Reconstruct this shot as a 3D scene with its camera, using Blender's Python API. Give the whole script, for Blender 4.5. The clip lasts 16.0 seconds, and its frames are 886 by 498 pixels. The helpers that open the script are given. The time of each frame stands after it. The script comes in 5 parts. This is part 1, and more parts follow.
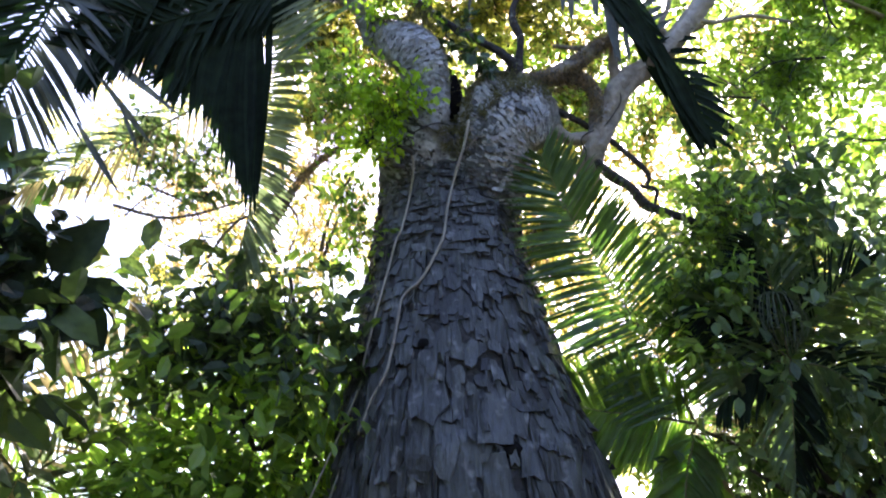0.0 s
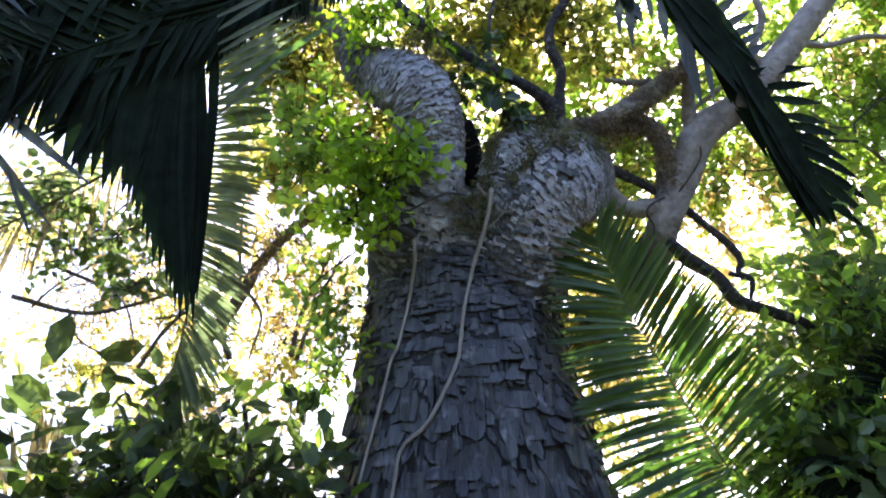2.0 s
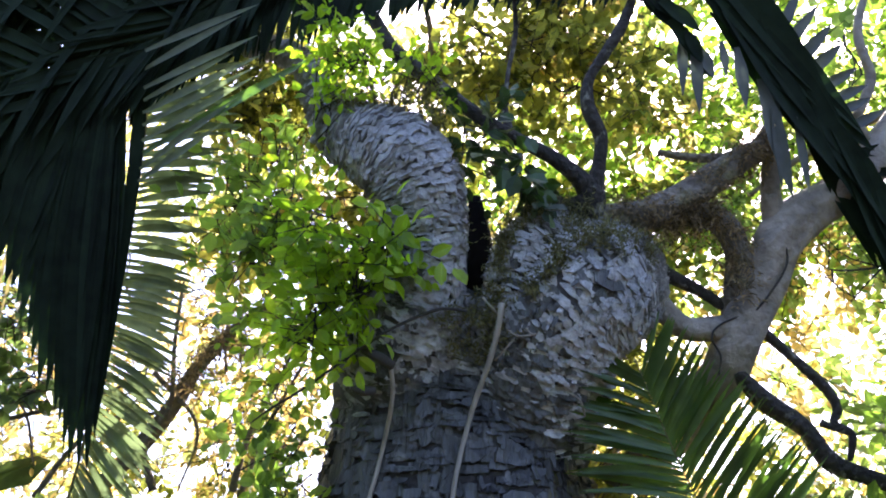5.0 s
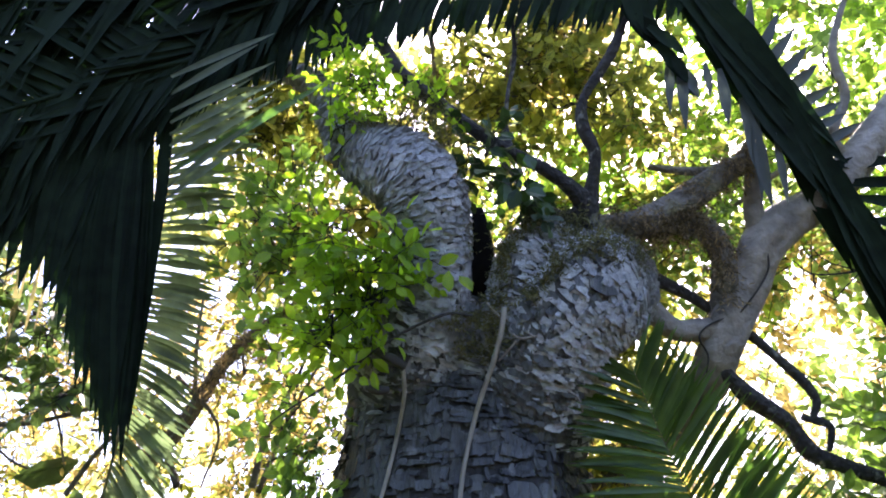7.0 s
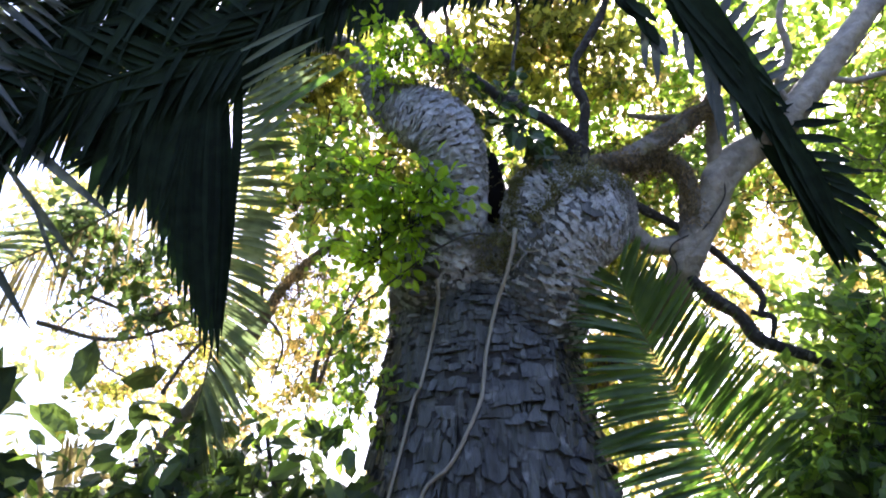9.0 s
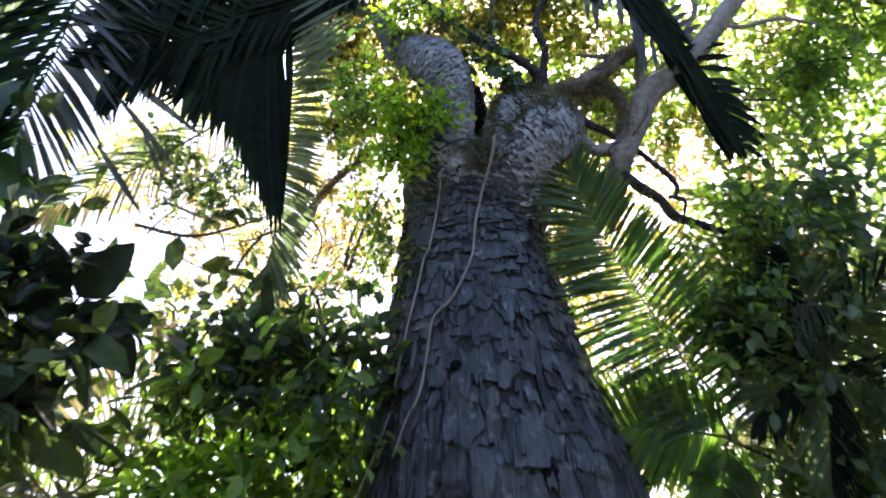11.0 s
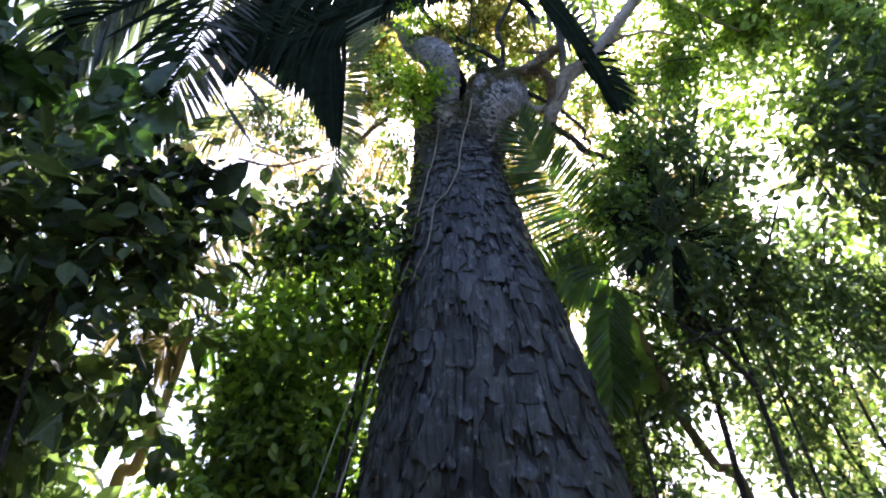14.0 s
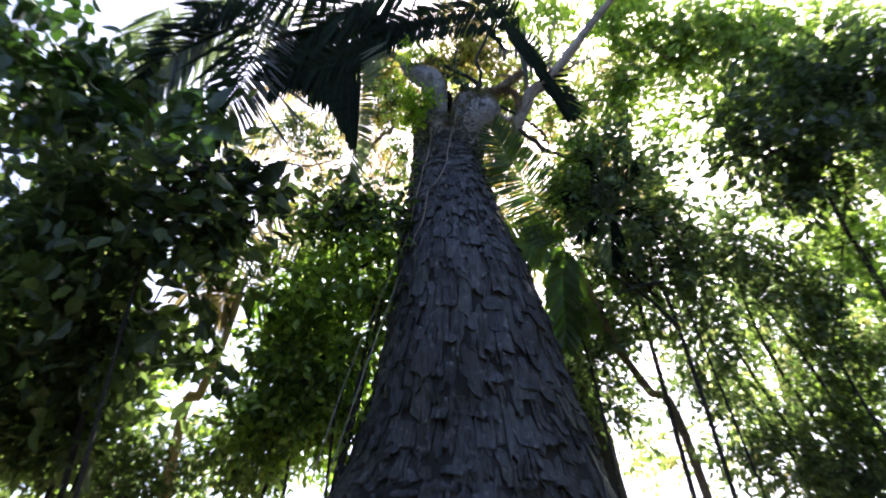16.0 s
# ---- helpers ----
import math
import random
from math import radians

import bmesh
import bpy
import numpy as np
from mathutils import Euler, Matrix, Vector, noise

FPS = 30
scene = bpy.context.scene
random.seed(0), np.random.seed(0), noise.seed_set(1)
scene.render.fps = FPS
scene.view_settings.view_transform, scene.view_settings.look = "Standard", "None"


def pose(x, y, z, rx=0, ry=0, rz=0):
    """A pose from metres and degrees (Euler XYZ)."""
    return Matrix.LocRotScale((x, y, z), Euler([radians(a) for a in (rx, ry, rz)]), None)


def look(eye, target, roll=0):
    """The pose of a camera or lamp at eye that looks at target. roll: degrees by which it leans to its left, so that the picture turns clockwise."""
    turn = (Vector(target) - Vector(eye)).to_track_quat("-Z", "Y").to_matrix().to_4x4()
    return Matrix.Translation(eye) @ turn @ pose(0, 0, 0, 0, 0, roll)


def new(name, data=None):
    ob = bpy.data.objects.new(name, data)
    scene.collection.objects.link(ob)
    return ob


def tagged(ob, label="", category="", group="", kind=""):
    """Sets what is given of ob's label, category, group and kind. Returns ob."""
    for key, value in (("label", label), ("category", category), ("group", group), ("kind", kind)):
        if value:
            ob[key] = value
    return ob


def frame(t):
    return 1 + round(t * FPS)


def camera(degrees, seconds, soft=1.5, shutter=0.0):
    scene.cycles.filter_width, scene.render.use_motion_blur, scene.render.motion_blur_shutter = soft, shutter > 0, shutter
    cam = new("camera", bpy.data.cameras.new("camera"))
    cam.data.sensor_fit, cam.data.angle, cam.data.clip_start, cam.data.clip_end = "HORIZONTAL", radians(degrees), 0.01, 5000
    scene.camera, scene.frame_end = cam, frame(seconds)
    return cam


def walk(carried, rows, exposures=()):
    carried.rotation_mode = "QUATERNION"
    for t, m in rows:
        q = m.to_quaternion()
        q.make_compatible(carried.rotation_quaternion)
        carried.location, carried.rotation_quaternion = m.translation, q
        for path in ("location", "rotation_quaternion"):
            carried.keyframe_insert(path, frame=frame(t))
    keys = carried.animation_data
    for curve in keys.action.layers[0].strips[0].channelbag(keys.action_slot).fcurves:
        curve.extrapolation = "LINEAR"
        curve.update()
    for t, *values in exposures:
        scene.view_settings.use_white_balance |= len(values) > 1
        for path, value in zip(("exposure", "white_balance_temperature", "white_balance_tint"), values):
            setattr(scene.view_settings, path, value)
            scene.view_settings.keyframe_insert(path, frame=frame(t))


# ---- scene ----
cam = camera(64.2, 16.0, soft=1.9, shutter=0.5)
# seconds, eye in metres, then the turn in degrees
PATH = [
    (0, -0.1368, -2.9320, 4.4684, 117.000, 0.000, -0.000),
    (0.5, -0.1793, -3.0136, 4.6010, 117.215, 0.605, 0.198),
    (1, -0.1627, -2.7478, 4.8545, 117.191, 0.438, 0.374),
    (1.5, -0.1721, -2.2050, 5.2174, 117.314, 0.506, 0.450),
    (2, -0.1795, -2.2337, 5.2737, 117.360, 0.382, 0.291),
    (2.5, -0.1543, -2.0373, 5.4816, 116.967, -0.001, 0.620),
    (3, -0.1446, -1.8938, 5.6373, 116.941, -0.262, 0.503),
    (3.5, -0.1285, -1.9097, 5.6709, 117.694, -0.834, 0.336),
    (4, -0.1320, -1.9278, 5.7018, 118.111, -1.220, -0.120),
    (4.5, -0.1293, -1.7737, 5.8226, 118.343, -1.800, -0.073),
    (5, -0.1383, -1.7875, 5.8507, 118.280, -2.071, -0.097),
    (7.5, -0.1574, -1.9345, 5.7762, 118.897, -1.338, 0.382),
    (8, -0.1592, -1.9380, 5.7741, 117.577, -1.246, 0.980),
    (8.5, -0.1992, -2.2090, 5.5633, 117.118, -0.738, 0.699),
    (9, -0.2323, -2.3288, 5.4467, 115.892, -0.325, 0.641),
    (9.5, -0.2395, -2.3629, 5.3500, 115.031, -0.064, 0.800),
    (10, -0.2649, -2.6314, 5.1073, 114.556, 0.271, 0.218),
    (10.2, -0.2508, -2.6352, 5.0847, 113.928, 0.219, 0.387),
    (12.3, -0.2954, -3.6511, 3.7149, 118.589, 2.360, 0.557),
    (12.5, -0.3048, -3.6376, 3.6707, 118.597, 2.341, 0.346),
    (13, -0.3486, -4.1492, 3.3388, 118.071, 2.285, -0.208),
    (13.5, -0.3711, -4.3875, 3.0939, 118.261, 1.958, -0.496),
    (14, -0.4302, -4.4617, 2.9631, 118.000, 1.748, -1.082),
    (14.5, -0.5288, -5.0335, 2.6777, 117.382, 1.631, -1.803),
    (15, -0.5589, -4.9818, 2.6068, 117.827, 1.759, -2.017),
    (15.5, -0.5544, -4.9582, 2.5602, 117.797, 2.158, -1.888),
    (16, -0.3077, -5.6078, 1.6547, 121.053, 1.803, -0.017),
]
walk(cam, [(t, pose(x, y, z, rx, ry, rz)) for t, x, y, z, rx, ry, rz in PATH],
     exposures=[(t, e, 6000, 27) for t, e in ((0.0, 2.5), (1.0, 2.32), (10.2, 2.28), (12.5, 2.16), (14.0, 2.18), (15.5, 2.08), (16.0, 1.84))])

# ---- daylight ----
SUN_UP, SUN_TURN = radians(48), radians(20)
world = bpy.data.worlds.new("sky")
scene.world = world
world.use_nodes = True
sky = world.node_tree.nodes.new("ShaderNodeTexSky")
sky.sky_type, sky.sun_disc = "NISHITA", False
sky.sun_elevation, sky.sun_rotation = SUN_UP, SUN_TURN
sky.dust_density, sky.air_density = 3.0, 1.0
world.node_tree.links.new(sky.outputs[0], world.node_tree.nodes["Background"].inputs[0])
world.node_tree.nodes["Background"].inputs[1].default_value = 0.14
sun = new("sun", bpy.data.lights.new("sun", "SUN"))
sun.data.energy, sun.data.angle, sun.data.color = 5.0, radians(0.6), (1.0, 0.9, 0.74)
sun_way = Vector((math.sin(SUN_TURN) * math.cos(SUN_UP), math.cos(SUN_TURN) * math.cos(SUN_UP), math.sin(SUN_UP)))
sun.matrix_world = look(sun_way * 40, (0, 0, 0))


# ---- materials ----
def material(name, dark, light, rough=0.7, grain=30.0, through_light=0.0, glow=None, bump=0.3, piece=0.0, island=0.0, stretch=(1, 1, 1), spots=None, flaky=0.0, gloss=0.5, depth=0.01):
    """A surface with two scales of variation; through_light: share of light that passes (leaves); piece, island: how much single pieces differ."""
    m = bpy.data.materials.new(name)
    m.use_nodes = True
    nt = m.node_tree
    nd, ln = nt.nodes, nt.links.new
    bsdf = nd["Principled BSDF"]
    bsdf.inputs["Roughness"].default_value = rough
    bsdf.inputs["Specular IOR Level"].default_value = gloss
    co = nd.new("ShaderNodeTexCoord")
    mp = nd.new("ShaderNodeMapping")
    mp.inputs["Scale"].default_value = stretch
    ln(co.outputs["Object"], mp.inputs[0])
    fine, wide = nd.new("ShaderNodeTexNoise"), nd.new("ShaderNodeTexNoise")
    fine.inputs["Scale"].default_value, fine.inputs["Detail"].default_value = grain, 6
    wide.inputs["Scale"].default_value, wide.inputs["Detail"].default_value = grain / 9, 3
    for n in (fine, wide):
        ln(mp.outputs[0], n.inputs["Vector"])
    add = nd.new("ShaderNodeMath")
    add.operation = "ADD"
    ln(fine.outputs[0], add.inputs[0])
    ln(wide.outputs[0], add.inputs[1])
    value = add.outputs[0]
    for amount, node, out in ((piece, "ShaderNodeObjectInfo", "Random"), (island, "ShaderNodeNewGeometry", "Random Per Island")):
        if amount:
            src = nd.new(node)
            mul = nd.new("ShaderNodeMath")
            mul.operation = "MULTIPLY_ADD"
            mul.inputs[1].default_value, mul.inputs[2].default_value = amount, -amount / 2
            ln(src.outputs[out], mul.inputs[0])
            more = nd.new("ShaderNodeMath")
            ln(value, more.inputs[0])
            ln(mul.outputs[0], more.inputs[1])
            value = more.outputs[0]
    ramp = nd.new("ShaderNodeMapRange")
    ramp.inputs["From Min"].default_value, ramp.inputs["From Max"].default_value = 0.65, 1.35
    ln(value, ramp.inputs[0])
    mix = nd.new("ShaderNodeMix")
    mix.data_type = "RGBA"
    mix.inputs[6].default_value, mix.inputs[7].default_value = (*dark, 1), (*light, 1)
    ln(ramp.outputs[0], mix.inputs[0])
    colour = mix.outputs[2]
    if spots:
        rgb, scale, low, high = spots
        sp = nd.new("ShaderNodeTexNoise")
        sp.inputs["Scale"].default_value, sp.inputs["Detail"].default_value = scale, 7
        ln(co.outputs["Object"], sp.inputs["Vector"])
        sr = nd.new("ShaderNodeMapRange")
        sr.inputs["From Min"].default_value, sr.inputs["From Max"].default_value = low, high
        ln(sp.outputs[0], sr.inputs[0])
        m2 = nd.new("ShaderNodeMix")
        m2.data_type = "RGBA"
        ln(sr.outputs[0], m2.inputs[0])
        ln(colour, m2.inputs[6])
        m2.inputs[7].default_value = (*rgb, 1)
        colour = m2.outputs[2]
    ln(colour, bsdf.inputs["Base Color"])
    if bump:
        bp = nd.new("ShaderNodeBump")
        bp.inputs["Strength"].default_value, bp.inputs["Distance"].default_value = bump, depth
        ln(fine.outputs[0], bp.inputs["Height"])
        if flaky:
            vo = nd.new("ShaderNodeTexVoronoi")
            vo.inputs["Scale"].default_value = flaky
            warp = nd.new("ShaderNodeMix")
            warp.data_type, warp.blend_type = "RGBA", "LINEAR_LIGHT"
            warp.inputs[0].default_value = 0.03
            ln(co.outputs["Object"], warp.inputs[6])
            ln(fine.outputs["Color"], warp.inputs[7])
            ln(warp.outputs[2], vo.inputs["Vector"])
            b2 = nd.new("ShaderNodeBump")
            b2.inputs["Strength"].default_value, b2.inputs["Distance"].default_value = 0.9, 0.012
            ln(vo.outputs["Color"], b2.inputs["Height"])
            ln(b2.outputs[0], bp.inputs["Normal"])
        ln(bp.outputs[0], bsdf.inputs["Normal"])
    if through_light:
        tr = nd.new("ShaderNodeBsdfTranslucent")
        hue = nd.new("ShaderNodeMix")
        hue.data_type, hue.blend_type = "RGBA", "MULTIPLY"
        hue.inputs[0].default_value = 1.0
        ln(colour, hue.inputs[6])
        hue.inputs[7].default_value = (*(glow or (2.0, 2.0, 0.8)), 1)
        ln(hue.outputs[2], tr.inputs[0])
        ms = nd.new("ShaderNodeMixShader")
        ms.inputs[0].default_value = through_light
        ln(bsdf.outputs[0], ms.inputs[1])
        ln(tr.outputs[0], ms.inputs[2])
        ln(ms.outputs[0], nd["Material Output"].inputs[0])
    return m


# dark under-bark: the shadow gaps between plates are put into its colour
BARK = material("bark", (0.01, 0.0095, 0.01), (0.045, 0.043, 0.046), 0.9, 45, bump=0.9, flaky=40)
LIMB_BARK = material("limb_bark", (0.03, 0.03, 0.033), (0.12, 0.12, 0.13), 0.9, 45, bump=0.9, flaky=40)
PLATE = material("bark_plates", (0.007, 0.007, 0.008), (0.1, 0.106, 0.108), 0.5, 30, bump=1.0, piece=0.25, island=0.25, stretch=(1, 1, 0.22), spots=((0.165, 0.168, 0.175), 16.0, 0.58, 0.72), flaky=38, depth=0.03)
# pale plates: lichen, and the sky light on the upper limbs put into colour
PLATE_PALE = material("lichened_skylit_bark_plates", (0.15, 0.155, 0.163), (0.46, 0.47, 0.49), 0.55, 48, bump=1.0, piece=0.2, island=0.2, spots=((0.52, 0.53, 0.55), 12.0, 0.55, 0.75), flaky=90, depth=0.014)
MOSS = material("moss", (0.07, 0.075, 0.026), (0.22, 0.21, 0.085), 0.95, 90, bump=0.9, island=0.6)
LIANA = material("liana", (0.17, 0.152, 0.125), (0.38, 0.35, 0.3), 0.8, 60, bump=0.5, stretch=(1, 1, 0.2))
DARK_BARK = material("dark_branch", (0.008, 0.0075, 0.007), (0.05, 0.045, 0.04), 0.85, 60, bump=1.0, depth=0.02, spots=((0.19, 0.19, 0.16), 22.0, 0.6, 0.68))
BROWN_BARK = material("mossy_branch", (0.08, 0.06, 0.04), (0.27, 0.21, 0.14), 0.9, 35, bump=0.9, spots=((0.17, 0.16, 0.06), 7.0, 0.52, 0.66))
PALE_BARK = material("pale_bark", (0.13, 0.115, 0.095), (0.34, 0.305, 0.26), 0.8, 26, bump=1.0, depth=0.02, spots=((0.12, 0.108, 0.095), 7.0, 0.52, 0.68))
CRACK = material("crack", (0.02, 0.02, 0.02), (0.05, 0.045, 0.04), 0.9, 30)
HOLE_SHADE = material("hole_shade", (0.003, 0.003, 0.003), (0.009, 0.008, 0.008), 0.95, 30, gloss=0.1)
# near-black and grey palm leaf: shaded and lit leaflets put into the colour
PALM_SHADED = material("shaded_palm_leaf", (0.004, 0.008, 0.005), (0.014, 0.026, 0.015), 0.75, 22, 0.1, (1.2, 1.9, 0.8), bump=0.08, island=0.5, piece=0.5, gloss=0.12)
PALM_GREY = material("grey_green_palm_leaf", (0.055, 0.07, 0.042), (0.15, 0.18, 0.115), 0.5, 22, 0.46, (1.6, 1.9, 1.2), bump=0.15, island=0.6)
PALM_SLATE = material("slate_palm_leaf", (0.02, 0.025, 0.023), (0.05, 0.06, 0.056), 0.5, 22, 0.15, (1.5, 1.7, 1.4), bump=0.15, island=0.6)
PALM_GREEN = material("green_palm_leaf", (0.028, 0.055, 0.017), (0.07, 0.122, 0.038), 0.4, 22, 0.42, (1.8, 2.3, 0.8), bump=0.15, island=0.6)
# lit copy of the green palm leaf: light through the fronds is in its colour
PALM_LIT = material("lit_palm_leaf", (0.07, 0.12, 0.026), (0.14, 0.215, 0.05), 0.4, 22, 0.56, (1.8, 2.1, 0.8), bump=0.15, island=0.6)
# tan copy of the palm leaf, with the backlight put into its colour
PALM_TAN = material("tan_backlit_palm_leaf", (0.13, 0.11, 0.06), (0.28, 0.25, 0.14), 0.6, 22, 0.4, (1.4, 1.4, 1.0), bump=0.15, island=0.6)
RACHIS = material("palm_rib", (0.05, 0.06, 0.02), (0.16, 0.15, 0.06), 0.5, 30, bump=0.2)
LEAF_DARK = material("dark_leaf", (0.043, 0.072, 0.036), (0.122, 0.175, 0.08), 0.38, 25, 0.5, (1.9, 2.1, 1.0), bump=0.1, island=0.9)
# near-black: the silhouette against bright sky is put into the leaf colour
LEAF_SHADE = material("silhouette_leaf", (0.006, 0.011, 0.007), (0.02, 0.032, 0.018), 0.5, 25, 0.08, (1.6, 2.0, 0.8), bump=0.1, island=0.8, gloss=0.2)
# darker leaf copy for shaded clusters, their shade put into the colour
LEAF_DEEP = material("shaded_green_leaf", (0.022, 0.036, 0.018), (0.072, 0.108, 0.046), 0.42, 25, 0.4, (1.9, 2.1, 0.9), bump=0.1, island=0.9, gloss=0.35)
# lighter leaf copy: the sun on the backlit canopy is put into its colour
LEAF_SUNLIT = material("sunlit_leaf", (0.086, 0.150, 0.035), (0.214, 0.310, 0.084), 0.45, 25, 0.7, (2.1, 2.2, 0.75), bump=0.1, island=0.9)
DRY_MOSS = material("dry_moss", (0.09, 0.072, 0.045), (0.32, 0.25, 0.15), 0.95, 60, 0.4, (1.5, 1.4, 1.0), bump=0.4, island=0.9)
LICHEN_BARK = material("lichened_branch", (0.06, 0.05, 0.04), (0.24, 0.21, 0.17), 0.9, 45, bump=1.0, depth=0.03, flaky=30, spots=((0.22, 0.21, 0.11), 8.0, 0.55, 0.7))
LEAF_GREEN = material("green_leaf", (0.07, 0.12, 0.032), (0.21, 0.3, 0.085), 0.38, 25, 0.6, (2, 2.3, 0.8), bump=0.1, island=0.9)
LEAF_BROAD = material("broad_glossy_leaf", (0.016, 0.038, 0.014), (0.045, 0.088, 0.028), 0.4, 12, 0.22, (1.7, 2.2, 0.7), bump=0.1, island=0.9)
LEAF_MAPLE = material("lobed_canopy_leaf", (0.091, 0.140, 0.049), (0.214, 0.290, 0.112), 0.45, 25, 0.66, (2.1, 2.2, 1.125), bump=0.1, island=0.9)
# very bright gold: the sunlight on the distant stem is put into its colour
GOLD_STEM = material("sunlit_golden_stem", (0.5, 0.36, 0.15), (0.8, 0.62, 0.32), 0.6, 30, bump=0.4, stretch=(1, 1, 0.3))
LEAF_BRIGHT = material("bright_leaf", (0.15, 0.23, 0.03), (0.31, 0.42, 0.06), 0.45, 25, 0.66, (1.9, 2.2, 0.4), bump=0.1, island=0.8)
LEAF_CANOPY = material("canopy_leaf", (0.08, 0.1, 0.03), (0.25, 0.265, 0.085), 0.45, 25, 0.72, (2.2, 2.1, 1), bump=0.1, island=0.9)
# golden leaf copy, coloured by the warm sunlight coming through from behind
LEAF_GOLD = material("backlit_golden_leaf", (0.220, 0.190, 0.069), (0.500, 0.410, 0.200), 0.5, 25, 0.75, (1.9, 1.75, 1.21), bump=0.1, island=0.9)
# pale leaf copy for the far crowns: haze and sun are in its colour
LEAF_HAZE = material("haze_pale_leaf", (0.2, 0.23, 0.1), (0.42, 0.43, 0.2), 0.5, 25, 0.7, (1.9, 1.9, 1.3), bump=0.1, island=0.9)
SOIL = material("leaf_litter", (0.05, 0.035, 0.02), (0.16, 0.11, 0.06), 0.95, 12, bump=1.0)


# ---- building tools ----
def mesh_object(name, verts, faces, mat, parent=None, label="", smooth=True):
    me = bpy.data.meshes.new(name)
    me.from_pydata(verts if isinstance(verts, list) else verts.tolist(), [], faces if isinstance(faces, list) else faces.tolist())
    me.materials.append(mat)
    if smooth:
        me.polygons.foreach_set("use_smooth", [True] * len(me.polygons))
    ob = new(name, me)
    ob.parent = parent
    if label:
        tagged(ob, label)
    return ob


def thing(name, label, category, base=(0, 0, 0), group="", kind=""):
    ob = new(name)
    ob.location = base
    ob.empty_display_size = 0.1
    bpy.context.view_layer.update()
    return tagged(ob, label, category, group, kind)


def attach(ob, parent):
    ob.parent = parent
    ob.matrix_parent_inverse = Matrix.Translation(parent.location).inverted()
    return ob


def spline(points, n):
    """n places along a smooth line through the points (each a tuple of any length)."""
    p = np.array(points, float)
    p = np.vstack([2 * p[0] - p[1], p, 2 * p[-1] - p[-2]])
    out = []
    for s in np.linspace(0, len(points) - 1 - 1e-6, n):
        i, f = int(s), s - int(s)
        a, b, c, d = p[i:i + 4]
        out.append(0.5 * (2 * b + (c - a) * f + (2 * a - 5 * b + 4 * c - d) * f * f + (3 * b - a - 3 * c + d) * f ** 3))
    return np.array(out)


class Tube:
    """A round limb along a smooth line of (x, y, z, radius); flat squeezes it in depth."""

    def __init__(self, points, n=40, flat=1.0, rough=0.0, seed=0, groove=0.0):
        s = spline(points, n)
        self.c, self.r, self.n, self.flat, self.rough, self.seed = s[:, :3], np.abs(s[:, 3]), n, flat, rough, seed
        self.groove = groove
        t = np.gradient(self.c, axis=0)
        self.t = t / np.linalg.norm(t, axis=1)[:, None]
        side = np.cross(self.t, (0.0, 1.0, 0.0))
        self.a = side / np.linalg.norm(side, axis=1)[:, None]
        self.b = np.cross(self.a, self.t)

    def place(self, i, th):
        """Place and outward way at step i (may be broken) and angle th; th = -90 degrees faces the camera's side."""
        i = min(max(i, 0), self.n - 1.001)
        k, f = int(i), i - int(i)
        mixed = [v[k] * (1 - f) + v[k + 1] * f for v in (self.c, self.r, self.a, self.b)]
        c, r, a, b = mixed
        w = a * math.cos(th) - b * math.sin(th) * -self.flat
        if self.rough:
            q = Vector(c * 2.2) + Vector((math.cos(th), math.sin(th), self.seed)) * 1.3
            r = r * (1 + self.rough * noise.noise(q) + 0.4 * self.rough * noise.noise(q * 3.1))
        if self.groove:
            g = noise.noise(Vector((th * r * 9.0, c[2] * 1.6, self.seed))) + 0.5 * noise.noise(Vector((th * r * 21.0, c[2] * 4.0, self.seed)))
            r -= self.groove * min(1.0, r) ** 2 * max(0.0, 1.0 - abs(g) * 5.0)
        out = a * math.cos(th) + b * math.sin(th) * 1.0
        return c + w * r, out / np.linalg.norm(out)

    def mesh(self, around=24):
        v = [self.place(i, 2 * math.pi * j / around)[0].tolist() for i in range(self.n) for j in range(around)]
        f = [(i * around + j, i * around + (j + 1) % around, (i + 1) * around + (j + 1) % around, (i + 1) * around + j)
             for i in range(self.n - 1) for j in range(around)]
        f += [tuple(range(around - 1, -1, -1)), tuple(range((self.n - 1) * around, self.n * around))]
        return v, f


def limb(name, points, mat, parent, n=24, around=12, rough=0.12, label=""):
    v, f = Tube(points, n, 1.0, rough, len(points)).mesh(around)
    ob = mesh_object(name, v, f, mat, None, label)
    return attach(ob, parent) if parent else ob


LEAF_V = np.array([(0, 0, 0), (0.3, 0.36, 0.06), (0.68, 0.36, 0.06), (1, 0, -0.08), (0.68, -0.36, 0.06), (0.3, -0.36, 0.06), (0.5, 0, -0.02)])
LEAF_F = np.array([(0, 6, 1), (1, 6, 2), (2, 6, 3), (3, 6, 4), (4, 6, 5), (5, 6, 0)])


def leaves(rng, base, way, length, width, face=None):
    """Vertices and faces of many leaves: at base, growing along way, with unit facing near face."""
    n = len(base)
    way = way / np.linalg.norm(way, axis=1)[:, None]
    up = rng.normal(0, 1, (n, 3)) * 0.8 + (np.array((0, -0.35, 0.75)) if face is None else face)
    side = np.cross(up, way)
    side /= np.linalg.norm(side, axis=1)[:, None] + 1e-9
    nor = np.cross(way, side)
    L = length[:, None, None]
    v = base[:, None, :] + L * (LEAF_V[None, :, :1] * way[:, None] + width * LEAF_V[None, :, 1:2] * side[:, None] + LEAF_V[None, :, 2:] * nor[:, None])
    f = (np.arange(n) * 7)[:, None, None] + LEAF_F[None]
    return v.reshape(-1, 3), f.reshape(-1, 3)


